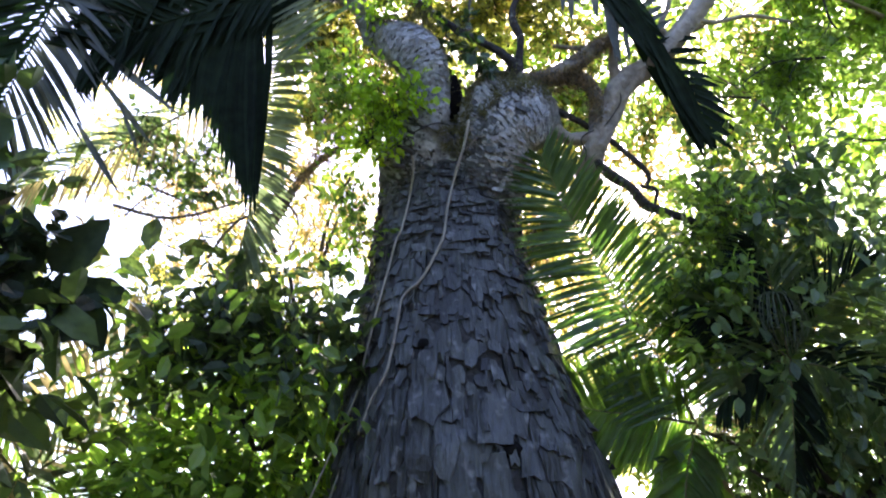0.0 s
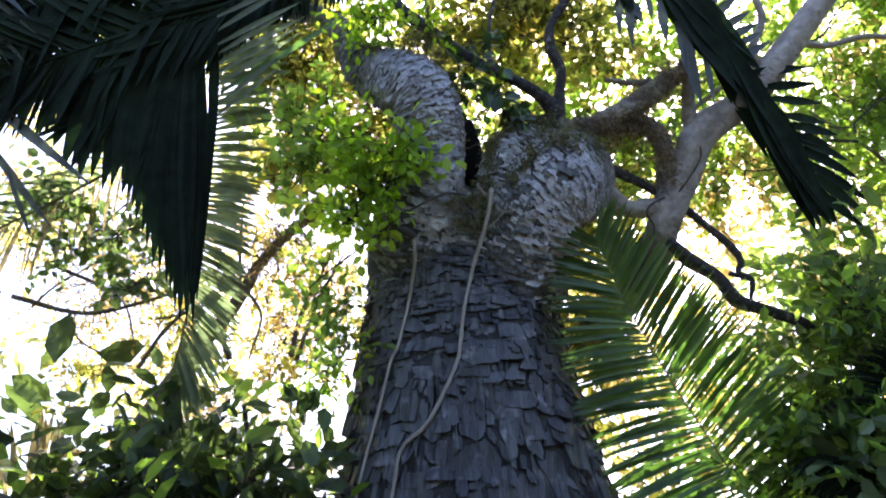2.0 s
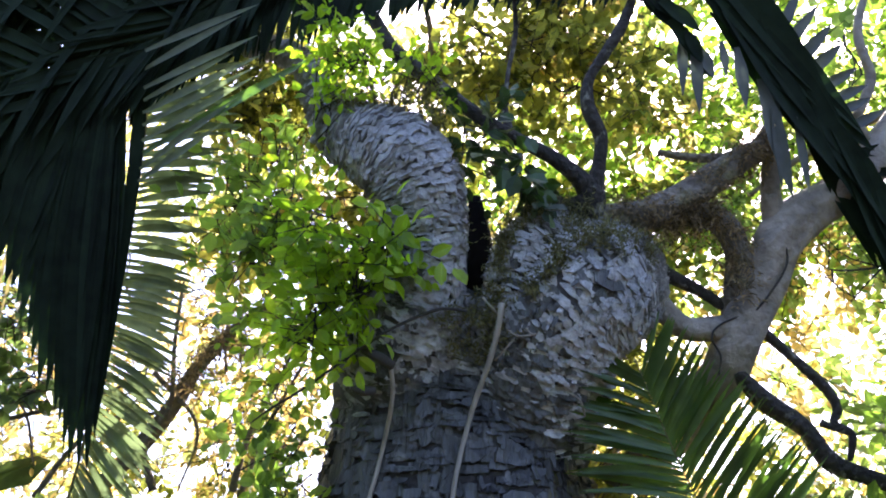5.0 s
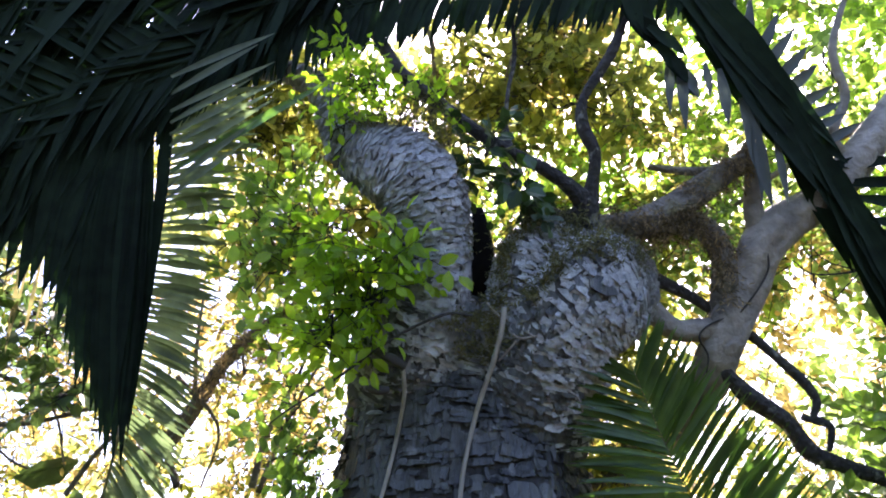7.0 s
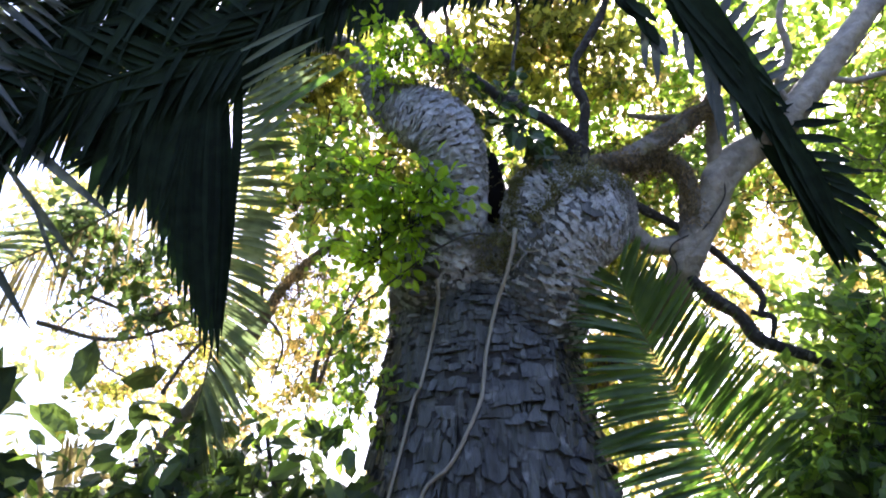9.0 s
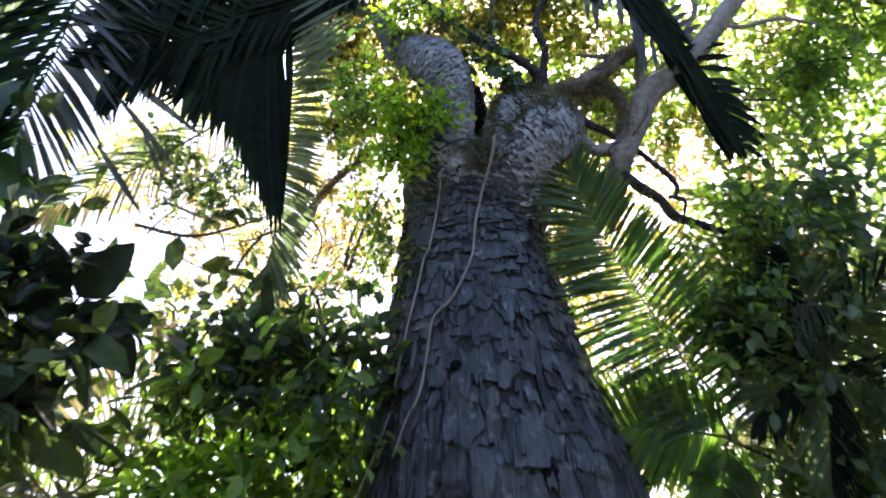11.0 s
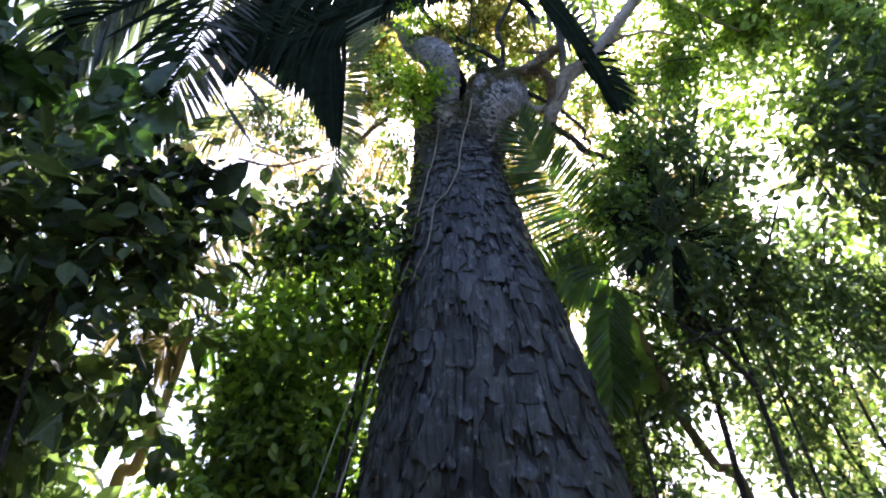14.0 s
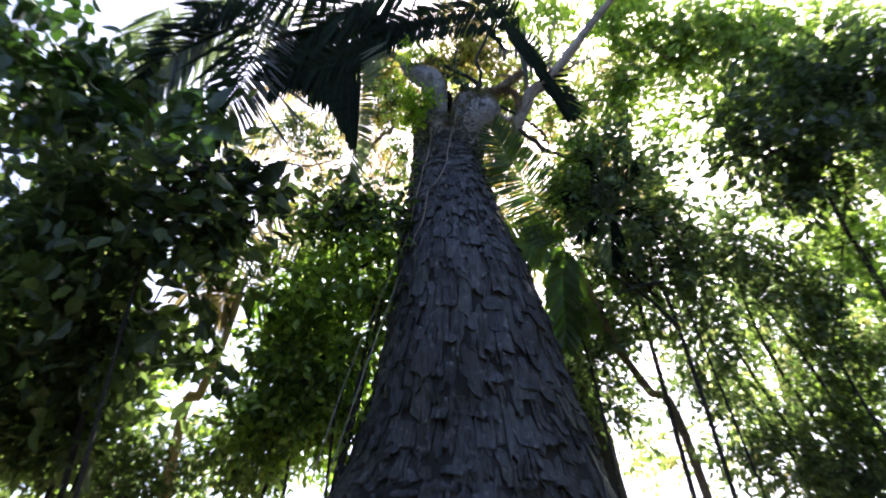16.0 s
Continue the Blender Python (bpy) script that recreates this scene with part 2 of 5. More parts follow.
# gaps between the crowns, as (x, z, half width, half height) on the sheet of leaves
CLEARINGS = [(2.39, 5.55, 0.2, 0.16), (-2.33, 4.8, 0.17, 0.55), (-2.5, 4.05, 0.2, 0.4), (2.52, 5.92, 0.33, 0.36), (1.8, 3.95, 0.26, 0.42), (2.95, 4.35, 0.25, 0.35), (0.88, 5.5, 0.15, 0.28)]


def foliage(parent, blobs, sprigs, leaf, mat, seed, per=7, width=0.55, droop=0.2, spread=0.5, twig=0.0025, twig_mat=None, name="crown", holes=0.0, label="", gaps=True):
    """A crown of sprigs inside blobs (x, y, z, rx, ry, rz): leaves in two ranks along thin twigs, with gaps between the clumps."""
    rng = np.random.default_rng(seed)
    b = np.array(blobs, float)
    vol = np.prod(b[:, 3:], axis=1) ** 0.67
    pick = rng.choice(len(b), sprigs, p=vol / vol.sum())
    p = rng.normal(0, 1, (sprigs, 3))
    p = p / np.linalg.norm(p, axis=1)[:, None] * (rng.random((sprigs, 1)) ** 0.42)
    start = b[pick, :3] + p * b[pick, 3:]
    if holes:
        off = Vector((seed * 7.3, 0, 0))
        keep = np.array([noise.noise(Vector(s) * 2.6 + off) + 0.5 * noise.noise(Vector(s) * 6.1 + off) > holes - 0.5 for s in start])
        start, p = start[keep], p[keep]
    if gaps:
        d = (start[:, 1] + 0.09 + 0.33 * (start[:, 2] - 6.65)) / 1.053
        x, z = start[:, 0] / (1 + 0.13 * d), start[:, 2] - 0.4 * d
        keep = np.ones(len(start), bool)
        for gx, gz, rx, rz in CLEARINGS:
            keep &= ((x - gx) / rx) ** 2 + ((z - gz) / rz) ** 2 > rng.uniform(0.35, 1.25, len(start))
        start, p = start[keep], p[keep]
    n = len(start)
    way = p + rng.normal(0, 0.55, (n, 3)) + (0, 0, 0.25 - droop)
    way /= np.linalg.norm(way, axis=1)[:, None]
    size = leaf * rng.uniform(0.7, 1.25, n)
    step = size * spread
    across = np.cross(way, rng.normal(0, 1, (n, 3)))
    across /= np.linalg.norm(across, axis=1)[:, None]
    bases, ways, lens = [], [], []
    for k in range(per):
        s = 1 if k % 2 else -1
        bases.append(start + way * (step * k)[:, None])
        ways.append(way * 0.6 + across * s * (0.9 if k < per - 1 else 0.1) + rng.normal(0, 0.25, (n, 3)) + (0, 0, -droop))
        lens.append(size * rng.uniform(0.75, 1.15, n) * (1 - 0.04 * k))
    v, f = leaves(rng, np.concatenate(bases), np.concatenate(ways), np.concatenate(lens), width)
    crown = attach(mesh_object(name, v, f, mat, None, label, smooth=False), parent)
    tagged(crown, kind="stuff")
    end = start + way * (step * per)[:, None]
    beg = start - way * (step * 2.5)[:, None]
    side = np.cross(way, (0.3, 1, 0.2))
    side /= np.linalg.norm(side, axis=1)[:, None]
    other = np.cross(way, side)
    ring = np.stack([beg + side * twig, beg - side * twig * 0.5 + other * twig, beg - side * twig * 0.5 - other * twig, end], 1).reshape(-1, 3)
    i4 = (np.arange(n) * 4)[:, None, None]
    tf = (i4 + np.array([(0, 1, 3), (1, 2, 3), (2, 0, 3)])[None]).reshape(-1, 3)
    tw = attach(mesh_object("twigwork", ring, tf, twig_mat or DARK_BARK), parent)
    tagged(tw, kind="stuff")
    return crown


def leaflet_mesh(base, way, face, down, length, width, droop, fold, twist=0.0):
    """One palm leaflet: a folded, tapering blade that bends towards down."""
    seg, vs = 6, []
    way, down = Vector(way).normalized(), Vector(down)
    side = way.cross(face).normalized()
    side = (Matrix.Rotation(twist, 3, way) @ side)
    p = Vector(base)
    d = way.copy()
    for i in range(seg + 1):
        s = i / seg
        w = width * (0.35 + 1.3 * s if s < 0.4 else 0.87 * (1 - ((s - 0.4) / 0.6) ** 1.8) + 0.02)
        nor = side.cross(d)
        vs += [tuple(p - side * w + nor * fold * w), tuple(p), tuple(p + side * w + nor * fold * w)]
        d = (d + down * droop / seg).normalized()
        p = p + d * (length / seg)
    fs = []
    for i in range(seg):
        a = i * 3
        fs += [(a, a + 1, a + 4, a + 3), (a + 1, a + 2, a + 5, a + 4)]
    return vs, fs


def frond(parent, rib, mats, count, length, width, seed, sides=(1, 1), angle=55, droop=(0.5, 0.5), plane=(0, -1, 0.3), start=0.06, fold=0.35, thick=0.008,
          profile=(0.6, 1.0, 0.35), rib_mat=None, down=(0, 0.1, -1), jitter=0.08, name="frond", fan=0.55):
    """A feather leaf: a tapering rib through the places of rib and leaflets in two ranks. mats: one for each rank."""
    rng = random.Random(seed)
    s = spline(rib, 40)
    pts = [(*p[:3], thick * (1 - 0.85 * i / 39)) for i, p in enumerate(s)]
    v, f = Tube([pts[i] for i in (0, 8, 16, 24, 32, 39)], 26).mesh(6)
    ribob = attach(mesh_object(name, v, f, rib_mat or RACHIS), parent)
    nrm = Vector(plane).normalized()
    for rank, mat in zip((-1, 1), mats):
        if not sides[0 if rank < 0 else 1]:
            continue
        for k in range(count):
            u = start + (1 - start) * (k + rng.uniform(-0.25, 0.25)) / count
            u = min(max(u, 0.0), 0.995)
            i = int(u * 38)
            fr = u * 38 - i
            p = Vector(s[i][:3] * (1 - fr) + s[i + 1][:3] * fr)
            t = Vector(s[i + 1][:3] - s[i][:3]).normalized()
            side = t.cross(nrm).normalized() * rank
            a = radians(angle * (1 - fan * u ** 2) + rng.gauss(0, 3.5))
            way = t * math.cos(a) + side * math.sin(a) + nrm * rng.gauss(0, jitter)
            c = profile
            ln = length * (c[0] + (c[1] - c[0]) * (u / 0.4) if u < 0.4 else c[1] + (c[2] - c[1]) * ((u - 0.4) / 0.6) ** 1.5)
            ln *= sides[0 if rank < 0 else 1] * rng.uniform(0.92, 1.06)
            vs, fs = leaflet_mesh(p, way, nrm, Vector(down), ln, width * rng.uniform(0.85, 1.1), droop[0 if rank < 0 else 1] * rng.uniform(0.8, 1.2), fold, rng.gauss(0.25, 0.3))
            attach(mesh_object("leaflet", vs, fs, mat), ribob)
    return ribob


# ---- ground ----
def ground_sheet():
    n, half = 90, 60.0
    ax = np.sign(np.linspace(-1, 1, n)) * np.abs(np.linspace(-1, 1, n)) ** 2 * half
    v = [(x, y, 0.12 * noise.noise(Vector((x * 0.4, y * 0.4, 0))) - 0.06 + 0.03 * noise.noise(Vector((x * 2, y * 2, 3)))) for y in ax for x in ax]
    f = [(j * n + i, j * n + i + 1, (j + 1) * n + i + 1, (j + 1) * n + i) for j in range(n - 1) for i in range(n - 1)]
    far = [(x * 4000 / 60, y * 4000 / 60, z) if max(abs(x), abs(y)) > 59.9 else (x, y, z) for x, y, z in v]
    return tagged(mesh_object("ground", far, f, SOIL), "brown forest floor covered in leaf litter", "ground", kind="structure")


ground_sheet()

# ---- the great tree ----
tree = thing("forest_tree", "huge grey rainforest tree with flaking plated bark, forked high up", "tree", (0, 1.0, 0))
TRUNK = Tube([(0.0, 1.25, -0.1, 1.75), (0.0, 1.12, 1.2, 1.52), (-0.058, 1.06, 2.3, 1.42), (0.023, 1.0, 3.1, 1.217), (0.029, 0.8, 3.94, 0.93), (-0.002, 0.58, 4.72, 0.705), (-0.056, 0.44, 5.39, 0.542),
              (-0.096, 0.345, 5.9, 0.42), (-0.112, 0.29, 6.25, 0.368), (-0.115, 0.24, 6.48, 0.335), (-0.07, 0.21, 6.62, 0.31), (-0.06, 0.21, 6.7, 0.25), (-0.05, 0.22, 6.76, 0.14)], 160, 0.8, 0.05, 1, 0.022)
v, f = TRUNK.mesh(150)
trunk = attach(mesh_object("trunk", v, f, BARK), tree)
LEFT = Tube([(-0.276, 0.224, 6.465, 0.2025), (-0.265, 0.107, 6.532, 0.1855), (-0.252, 0.001, 6.598, 0.1529), (-0.228, -0.062, 6.661, 0.1175), (-0.21, -0.121, 6.713, 0.096), (-0.214, -0.166, 6.783, 0.099), (-0.236, -0.213, 6.864, 0.1136), (-0.285, -0.248, 6.938, 0.1188), (-0.372, -0.255, 6.99, 0.1032), (-0.45, -0.241, 7.043, 0.078), (-0.511, -0.23, 7.139, 0.0557), (-0.559, -0.232, 7.241, 0.0391), (-0.631, -0.225, 7.316, 0.0326), (-0.738, -0.219, 7.36, 0.0256), (-0.874, -0.203, 7.375, 0.0185)], 90, 0.95, 0.07, 2)
RIGHT = Tube([(0.066, 0.271, 6.353, 0.2156), (0.085, 0.142, 6.457, 0.2093), (0.122, 0.037, 6.553, 0.1943), (0.173, -0.03, 6.629, 0.1819), (0.233, -0.038, 6.683, 0.1818), (0.3, 0.028, 6.739, 0.1695), (0.359, 0.13, 6.781, 0.1334), (0.409, 0.232, 6.821, 0.0931)], 70, 0.95, 0.06, 3)
LOBE = Tube([(0.046, 0.07, 6.483, 0.1362), (0.042, -0.018, 6.592, 0.1109), (0.051, -0.069, 6.683, 0.0973), (0.077, -0.103, 6.753, 0.0941), (0.137, -0.096, 6.797, 0.0782), (0.222, -0.045, 6.834, 0.063), (0.303, 0.01, 6.856, 0.0431)], 50, 0.95, 0.08, 5)
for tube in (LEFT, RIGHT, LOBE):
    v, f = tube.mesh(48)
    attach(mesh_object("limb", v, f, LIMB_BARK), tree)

# near-black filler tube, standing in for the shade between the two limbs
v, f = Tube([(-0.06, 0.026, 6.68, 0.042), (-0.065, -0.017, 6.716, 0.047), (-0.068, -0.028, 6.78, 0.044), (-0.075, -0.027, 6.873, 0.036), (-0.082, -0.027, 6.97, 0.018)], 16, 1.0, 0.1, 4).mesh(16)
attach(mesh_object("hollow", v, f, HOLE_SHADE, None, "near-black filler for the shade in the gap of the fork"), tree)


def plate_mesh(tube, i0, i1, a0, a1, thick, rng, lens=0.0):
    """A flake of bark between two steps and two angles of the tube: a thin slab with a torn outline, its lower edge lifted over the next course."""
    di, da = i1 - i0, a1 - a0
    jag = lambda: rng.uniform(-0.13, 0.13)
    outline = [(0.06, 0.06), (-0.08, 0.3), (0.04, 0.68), (0.1, 0.97), (0.5, 1.0), (0.95, 0.88), (1.05, 0.5), (0.94, 0.1), (0.5, -0.02)]
    if lens:
        outline = [(0.02, 0.5 * lens), (0.12 * lens, 0.22), (0.45 * lens, 0.0), (0.82, 0.18 * lens), (0.98, 0.5), (0.82, 1 - 0.18 * lens), (0.42 * lens, 1.0), (0.12 * lens, 0.8), (0.0, 0.55)]
        outline = [(u, 1 - v) for u, v in outline]
    lower, upper = thick * rng.uniform(0.5, 1.25), thick * rng.uniform(0.05, 0.35)
    skew, roll = rng.gauss(0, 0.24), rng.gauss(0, 0.5) * thick
    outer, inner = [], []
    for u, v in outline:
        u, v = u + jag(), 0.5 + (v - 0.5) * 0.97 + jag() * 0.8 + skew * (u - 0.5)
        p, out = tube.place(i0 + di * u, a0 + da * v)
        p, out = Vector(p), Vector(out)
        h = upper * u + lower * (1 - u) + roll * (v - 0.5)
        outer.append(tuple(p - out * 0.01))
        q, _ = tube.place(i0 + di * (0.5 + (u - 0.5) * 0.95), a0 + da * (0.5 + (v - 0.5) * 0.93))
        inner.append(tuple(Vector(q) + out * (0.003 + h * rng.uniform(0.85, 1.15))))
    p, out = tube.place(i0 + di * 0.5, a0 + da * 0.5)
    mid = tuple(Vector(p) + Vector(out) * (0.003 + (upper + lower) * 0.5 + thick * rng.uniform(-0.1, 0.08)))
    n = len(outline)
    vs = outer + inner + [mid]
    fs = [((k + 1) % n, k, n + k, n + (k + 1) % n) for k in range(n)] + [(n + (k + 1) % n, n + k, 2 * n) for k in range(n)]
    return vs, fs


def plates(tube, owner, z_near, size, i0, i1, seed, mats, arc=(-3.6, 0.5), singles=0):
    """Flakes in broken courses round a tube. size(z) gives width and height; those between the heights z_near become parts."""
    rng = random.Random(seed)
    rest, near = {m: ([], []) for m in mats}, []
    i = float(i0)
    while i < i1:
        k = min(int(i), tube.n - 2)
        c, r = tube.c[k], tube.r[k]
        wide, high = size(c[2])
        step = np.linalg.norm(tube.c[k + 1] - tube.c[k])
        th = arc[0] + rng.uniform(0, wide / r)
        while th < arc[1]:
            w = wide / r * rng.choice((0.35, 0.5, 0.7, 0.9, 1.1, 1.5, 2.3))
            h = high / step * rng.choice((0.6, 0.8, 1.0, 1.3, 1.7, 2.3))
            lo = i + rng.uniform(-1.0, 0.6) * high / step
            if rng.random() > 0.012:
                vs, fs = plate_mesh(tube, lo, lo + h, th, th + w, (0.006 + 0.115 * high) * rng.uniform(0.3, 1.8), rng, min(max((c[2] - 6.0) / 0.5, 0.0), 0.55))
                # paler plates towards the fork: lichen, plus sky light put into the colour
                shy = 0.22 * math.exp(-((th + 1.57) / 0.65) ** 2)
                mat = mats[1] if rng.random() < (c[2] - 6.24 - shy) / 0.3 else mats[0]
                if -2.7 < th < -0.4 and z_near[0] < c[2] < z_near[1]:
                    near.append((vs, fs, mat))
                else:
                    av, af = rest[mat]
                    af += [tuple(q + len(av) for q in f) for f in fs]
                    av += vs
            th += w * (0.8 if c[2] > 6.2 else 1.0)
        i += high * (0.6 if c[2] > 6.2 else 0.7) / step
    rng.shuffle(near)
    for vs, fs, mat in near[:singles]:
        attach(mesh_object("bark_plate", vs, fs, mat, smooth=False), owner)
    for vs, fs, mat in near[singles:]:
        av, af = rest[mat]
        af += [tuple(q + len(av) for q in f) for f in fs]
        av += vs
    for mat, (av, af) in rest.items():
        ob = attach(mesh_object("bark", av, af, mat, smooth=False), owner)
        tagged(ob, "thin overlapping grey flakes of bark", kind="stuff")


def trunk_flake(z):
    s = min(max((6.62 - z) / 1.15, 0.0), 1.0)
    low = min(max((5.5 - z) / 1.4, 0.0), 1.0)
    return 0.038 + 0.024 * s + 0.05 * low, 0.0115 + 0.075 * s ** 1.3 + 0.1 * low


# ---- lianas and the dry twig on the trunk ----
def liana(points, r, label):
    ob = thing("liana", label, "vine", points[-1][:3])
    limb("stem", [(*p, r * (1.15 - 0.3 * i / len(points))) for i, p in enumerate(points)], LIANA, ob, 60, 8, 0.25)
    return ob


liana([(-0.015, -0.179, 6.569), (-0.024, -0.153, 6.505), (-0.044, -0.113, 6.432), (-0.071, -0.068, 6.359), (-0.091, -0.028, 6.293), (-0.116, -0.021, 6.176), (-0.127, -0.015, 6.075), (-0.145, -0.011, 5.996), (-0.232, 0.011, 5.82), (-0.319, 0.044, 5.743), (-0.341, 0.055, 5.631), (-0.361, 0.066, 5.511), (-0.355, 0.063, 5.545), (-0.386, 0.081, 5.396), (-0.449, 0.124, 5.29), (-0.509, 0.177, 5.138), (-0.605, 0.293, 4.972), (-1.3, 0.1, 2.5), (-1.65, 0, 0)], 0.0062, "pale tan woody vine winding down the grey bark")
liana([(-0.293, -0.119, 6.435), (-0.282, -0.102, 6.4), (-0.28, -0.062, 6.342), (-0.3, 0.018, 6.256), (-0.319, 0.033, 6.162), (-0.342, 0.05, 6.076), (-0.363, 0.064, 6.035), (-0.403, 0.098, 5.871), (-0.447, 0.136, 5.71), (-0.5, 0.184, 5.477), (-0.552, 0.239, 5.278), (-1.1, 0.35, 3.9), (-1.5, 0.2, 2.2), (-1.8, 0.1, 0)], 0.0052, "thin grey vine clinging to the bark")
stub = thing("broken_twig", "short dark broken stubs of twig on the bark", "twig", (-0.299, 0.009, 6.472))
limb("stub", [(-0.357, -0.144, 6.446, 0.0077), (-0.313, -0.139, 6.43, 0.0138), (-0.28, -0.118, 6.416, 0.0124)], CRACK, stub, 8, 6)
limb("stub", [(-0.379, -0.091, 6.366, 0.0077), (-0.348, -0.098, 6.357, 0.0139), (-0.32, -0.09, 6.363, 0.0093)], CRACK, stub, 8, 6)
tendril = thing("hanging_tendril", "thin black tendril strung from the fork past the trunk", "vine", (-0.108, -0.047, 6.610))
limb("stem", [(-0.103, -0.163, 6.551, 0.0041), (-0.173, -0.191, 6.54, 0.004), (-0.279, -0.185, 6.49, 0.004), (-0.37, -0.156, 6.435, 0.0037), (-0.495, -0.099, 6.358, 0.0034), (-0.596, -0.032, 6.315, 0.0028), (-0.654, 0.028, 6.293, 0.0019)], CRACK, tendril, 30, 5, 0.0)
for k, pts in enumerate(([(-0.064, -0.174, 6.585), (-0.03, -0.163, 6.552), (-0.013, -0.15, 6.545)], [(-0.001, -0.14, 6.515), (0.03, -0.144, 6.496), (0.076, -0.147, 6.504)], [(-0.028, -0.106, 6.444), (-0.001, -0.125, 6.47), (0.018, -0.133, 6.492)], [(0.038, -0.145, 6.53), (0.053, -0.148, 6.508), (0.069, -0.146, 6.499)], [(0.166, -0.064, 6.379), (0.187, -0.068, 6.361), (0.201, -0.047, 6.328)])):
    twig = thing("dry_twig", "pale dry twig caught on the mossy bark", "twig", pts[0], "dry twigs on the bark")
    limb("stem", [(*p, 0.0028) for p in pts], LIANA, twig, 10, 5, 0.1)
# solid near-black plugs: the shade inside the knot holes put into colour
for line in ([(0.143, 0.066, 5.05, 0.0336), (0.155, 0.029, 5.043, 0.042), (0.16, 0.012, 5.04, 0.0231)], [(-0.209, 0.061, 5.511, 0.024), (-0.221, 0.024, 5.503, 0.03), (-0.227, 0.007, 5.5, 0.0165)]):
    knot = thing("bark_knot", "dark knot hole in the flaking bark", "knot", line[1][:3], "knots in the bark")
    limb("hole", line, HOLE_SHADE, knot, 8, 10, 0.4)

# ---- branches behind the fork ----
high = thing("dark_branch", "crooked dark branches with mossy bark rising behind the fork", "branch", (0.232, -0.142, 6.904))
for line, n, rough in (([(0.216, -0.091, 6.845, 0.0448), (0.232, -0.142, 6.904, 0.041), (0.196, -0.178, 6.95, 0.0272), (0.107, -0.208, 7.007, 0.0221), (0.005, -0.224, 7.057, 0.0205), (-0.132, -0.251, 7.137, 0.0224), (-0.233, -0.275, 7.211, 0.0225), (-0.325, -0.298, 7.28, 0.0209), (-0.392, -0.313, 7.389, 0.0177), (-0.498, -0.346, 7.553, 0.0127)], 60, 0.45), ([(0.236, -0.145, 6.912, 0.0342), (0.249, -0.176, 6.974, 0.0222), (0.256, -0.215, 7.061, 0.0206), (0.218, -0.251, 7.139, 0.0206), (0.223, -0.277, 7.217, 0.0156), (0.27, -0.303, 7.295, 0.0156), (0.317, -0.33, 7.377, 0.014), (0.363, -0.35, 7.503, 0.0107)], 50, 0.45), ([(0.233, -0.145, 6.912, 0.0205), (0.169, -0.136, 6.885, 0.0188), (0.109, -0.15, 6.897, 0.0153), (0.061, -0.142, 6.871, 0.0119), (0.041, -0.123, 6.847, 0.0068)], 24, 0.5), ([(0.005, -0.224, 7.057, 0.0137), (-0.006, -0.224, 7.15, 0.0087), (0, -0.258, 7.256, 0.007), (0.02, -0.278, 7.38, 0.0072), (0.009, -0.327, 7.528, 0.0054)], 30, 0.3)):
    limb("limb", line, DARK_BARK, high, n, 12, rough)
mossy = thing("mossy_branch", "thick brown mossy branch with ragged bark reaching out from the fork", "branch", (0.268, -0.1, 6.871))
for line in ([(0.268, -0.1, 6.871, 0.0448), (0.343, -0.113, 6.878, 0.0464), (0.429, -0.116, 6.887, 0.0481), (0.527, -0.109, 6.899, 0.0431), (0.608, -0.099, 6.869, 0.0413), (0.652, -0.064, 6.796, 0.0395), (0.656, -0.023, 6.702, 0.0428), (0.65, 0.022, 6.628, 0.0412)],
             [(0.404, -0.117, 6.892, 0.0378), (0.488, -0.137, 6.92, 0.0411), (0.567, -0.153, 6.968, 0.043), (0.647, -0.172, 7.027, 0.038), (0.709, -0.185, 7.065, 0.0294), (0.739, -0.206, 7.128, 0.0157)],
             [(0.642, -0.166, 7.039, 0.0156), (0.533, -0.157, 7.044, 0.0122), (0.429, -0.161, 7.056, 0.0087)]):
    limb("limb", line, LICHEN_BARK, mossy, 44, 14, 0.4)
pale = thing("pale_tree", "pale smooth grey tree with cracked bark and forking limbs", "tree", (-0.1, 2.6, 0.0))
limb("trunk", [(-0.1, 2.6, -0.1, 0.15), (-0.1, 2.2, 2, 0.13), (-0.05, 1.7, 4, 0.11), (0.05, 1.2, 5.5, 0.09), (0.22, 0.75, 6.1, 0.07), (0.591, 0.347, 6.442, 0.0676), (0.618, 0.153, 6.487, 0.0615), (0.629, 0.05, 6.546, 0.058), (0.664, 0.011, 6.632, 0.0616), (0.72, -0.02, 6.724, 0.0586), (0.757, -0.064, 6.828, 0.064), (0.827, -0.088, 6.899, 0.0643), (0.931, -0.119, 6.963, 0.0539), (1.033, -0.161, 7.057, 0.0523), (1.154, -0.209, 7.201, 0.0493), (1.273, -0.258, 7.351, 0.0481), (1.478, -0.341, 7.601, 0.0435), (1.772, -0.449, 7.929, 0.0334), (2.143, -0.576, 8.315, 0.0229)], PALE_BARK, pale, 160, 24, 0.2)
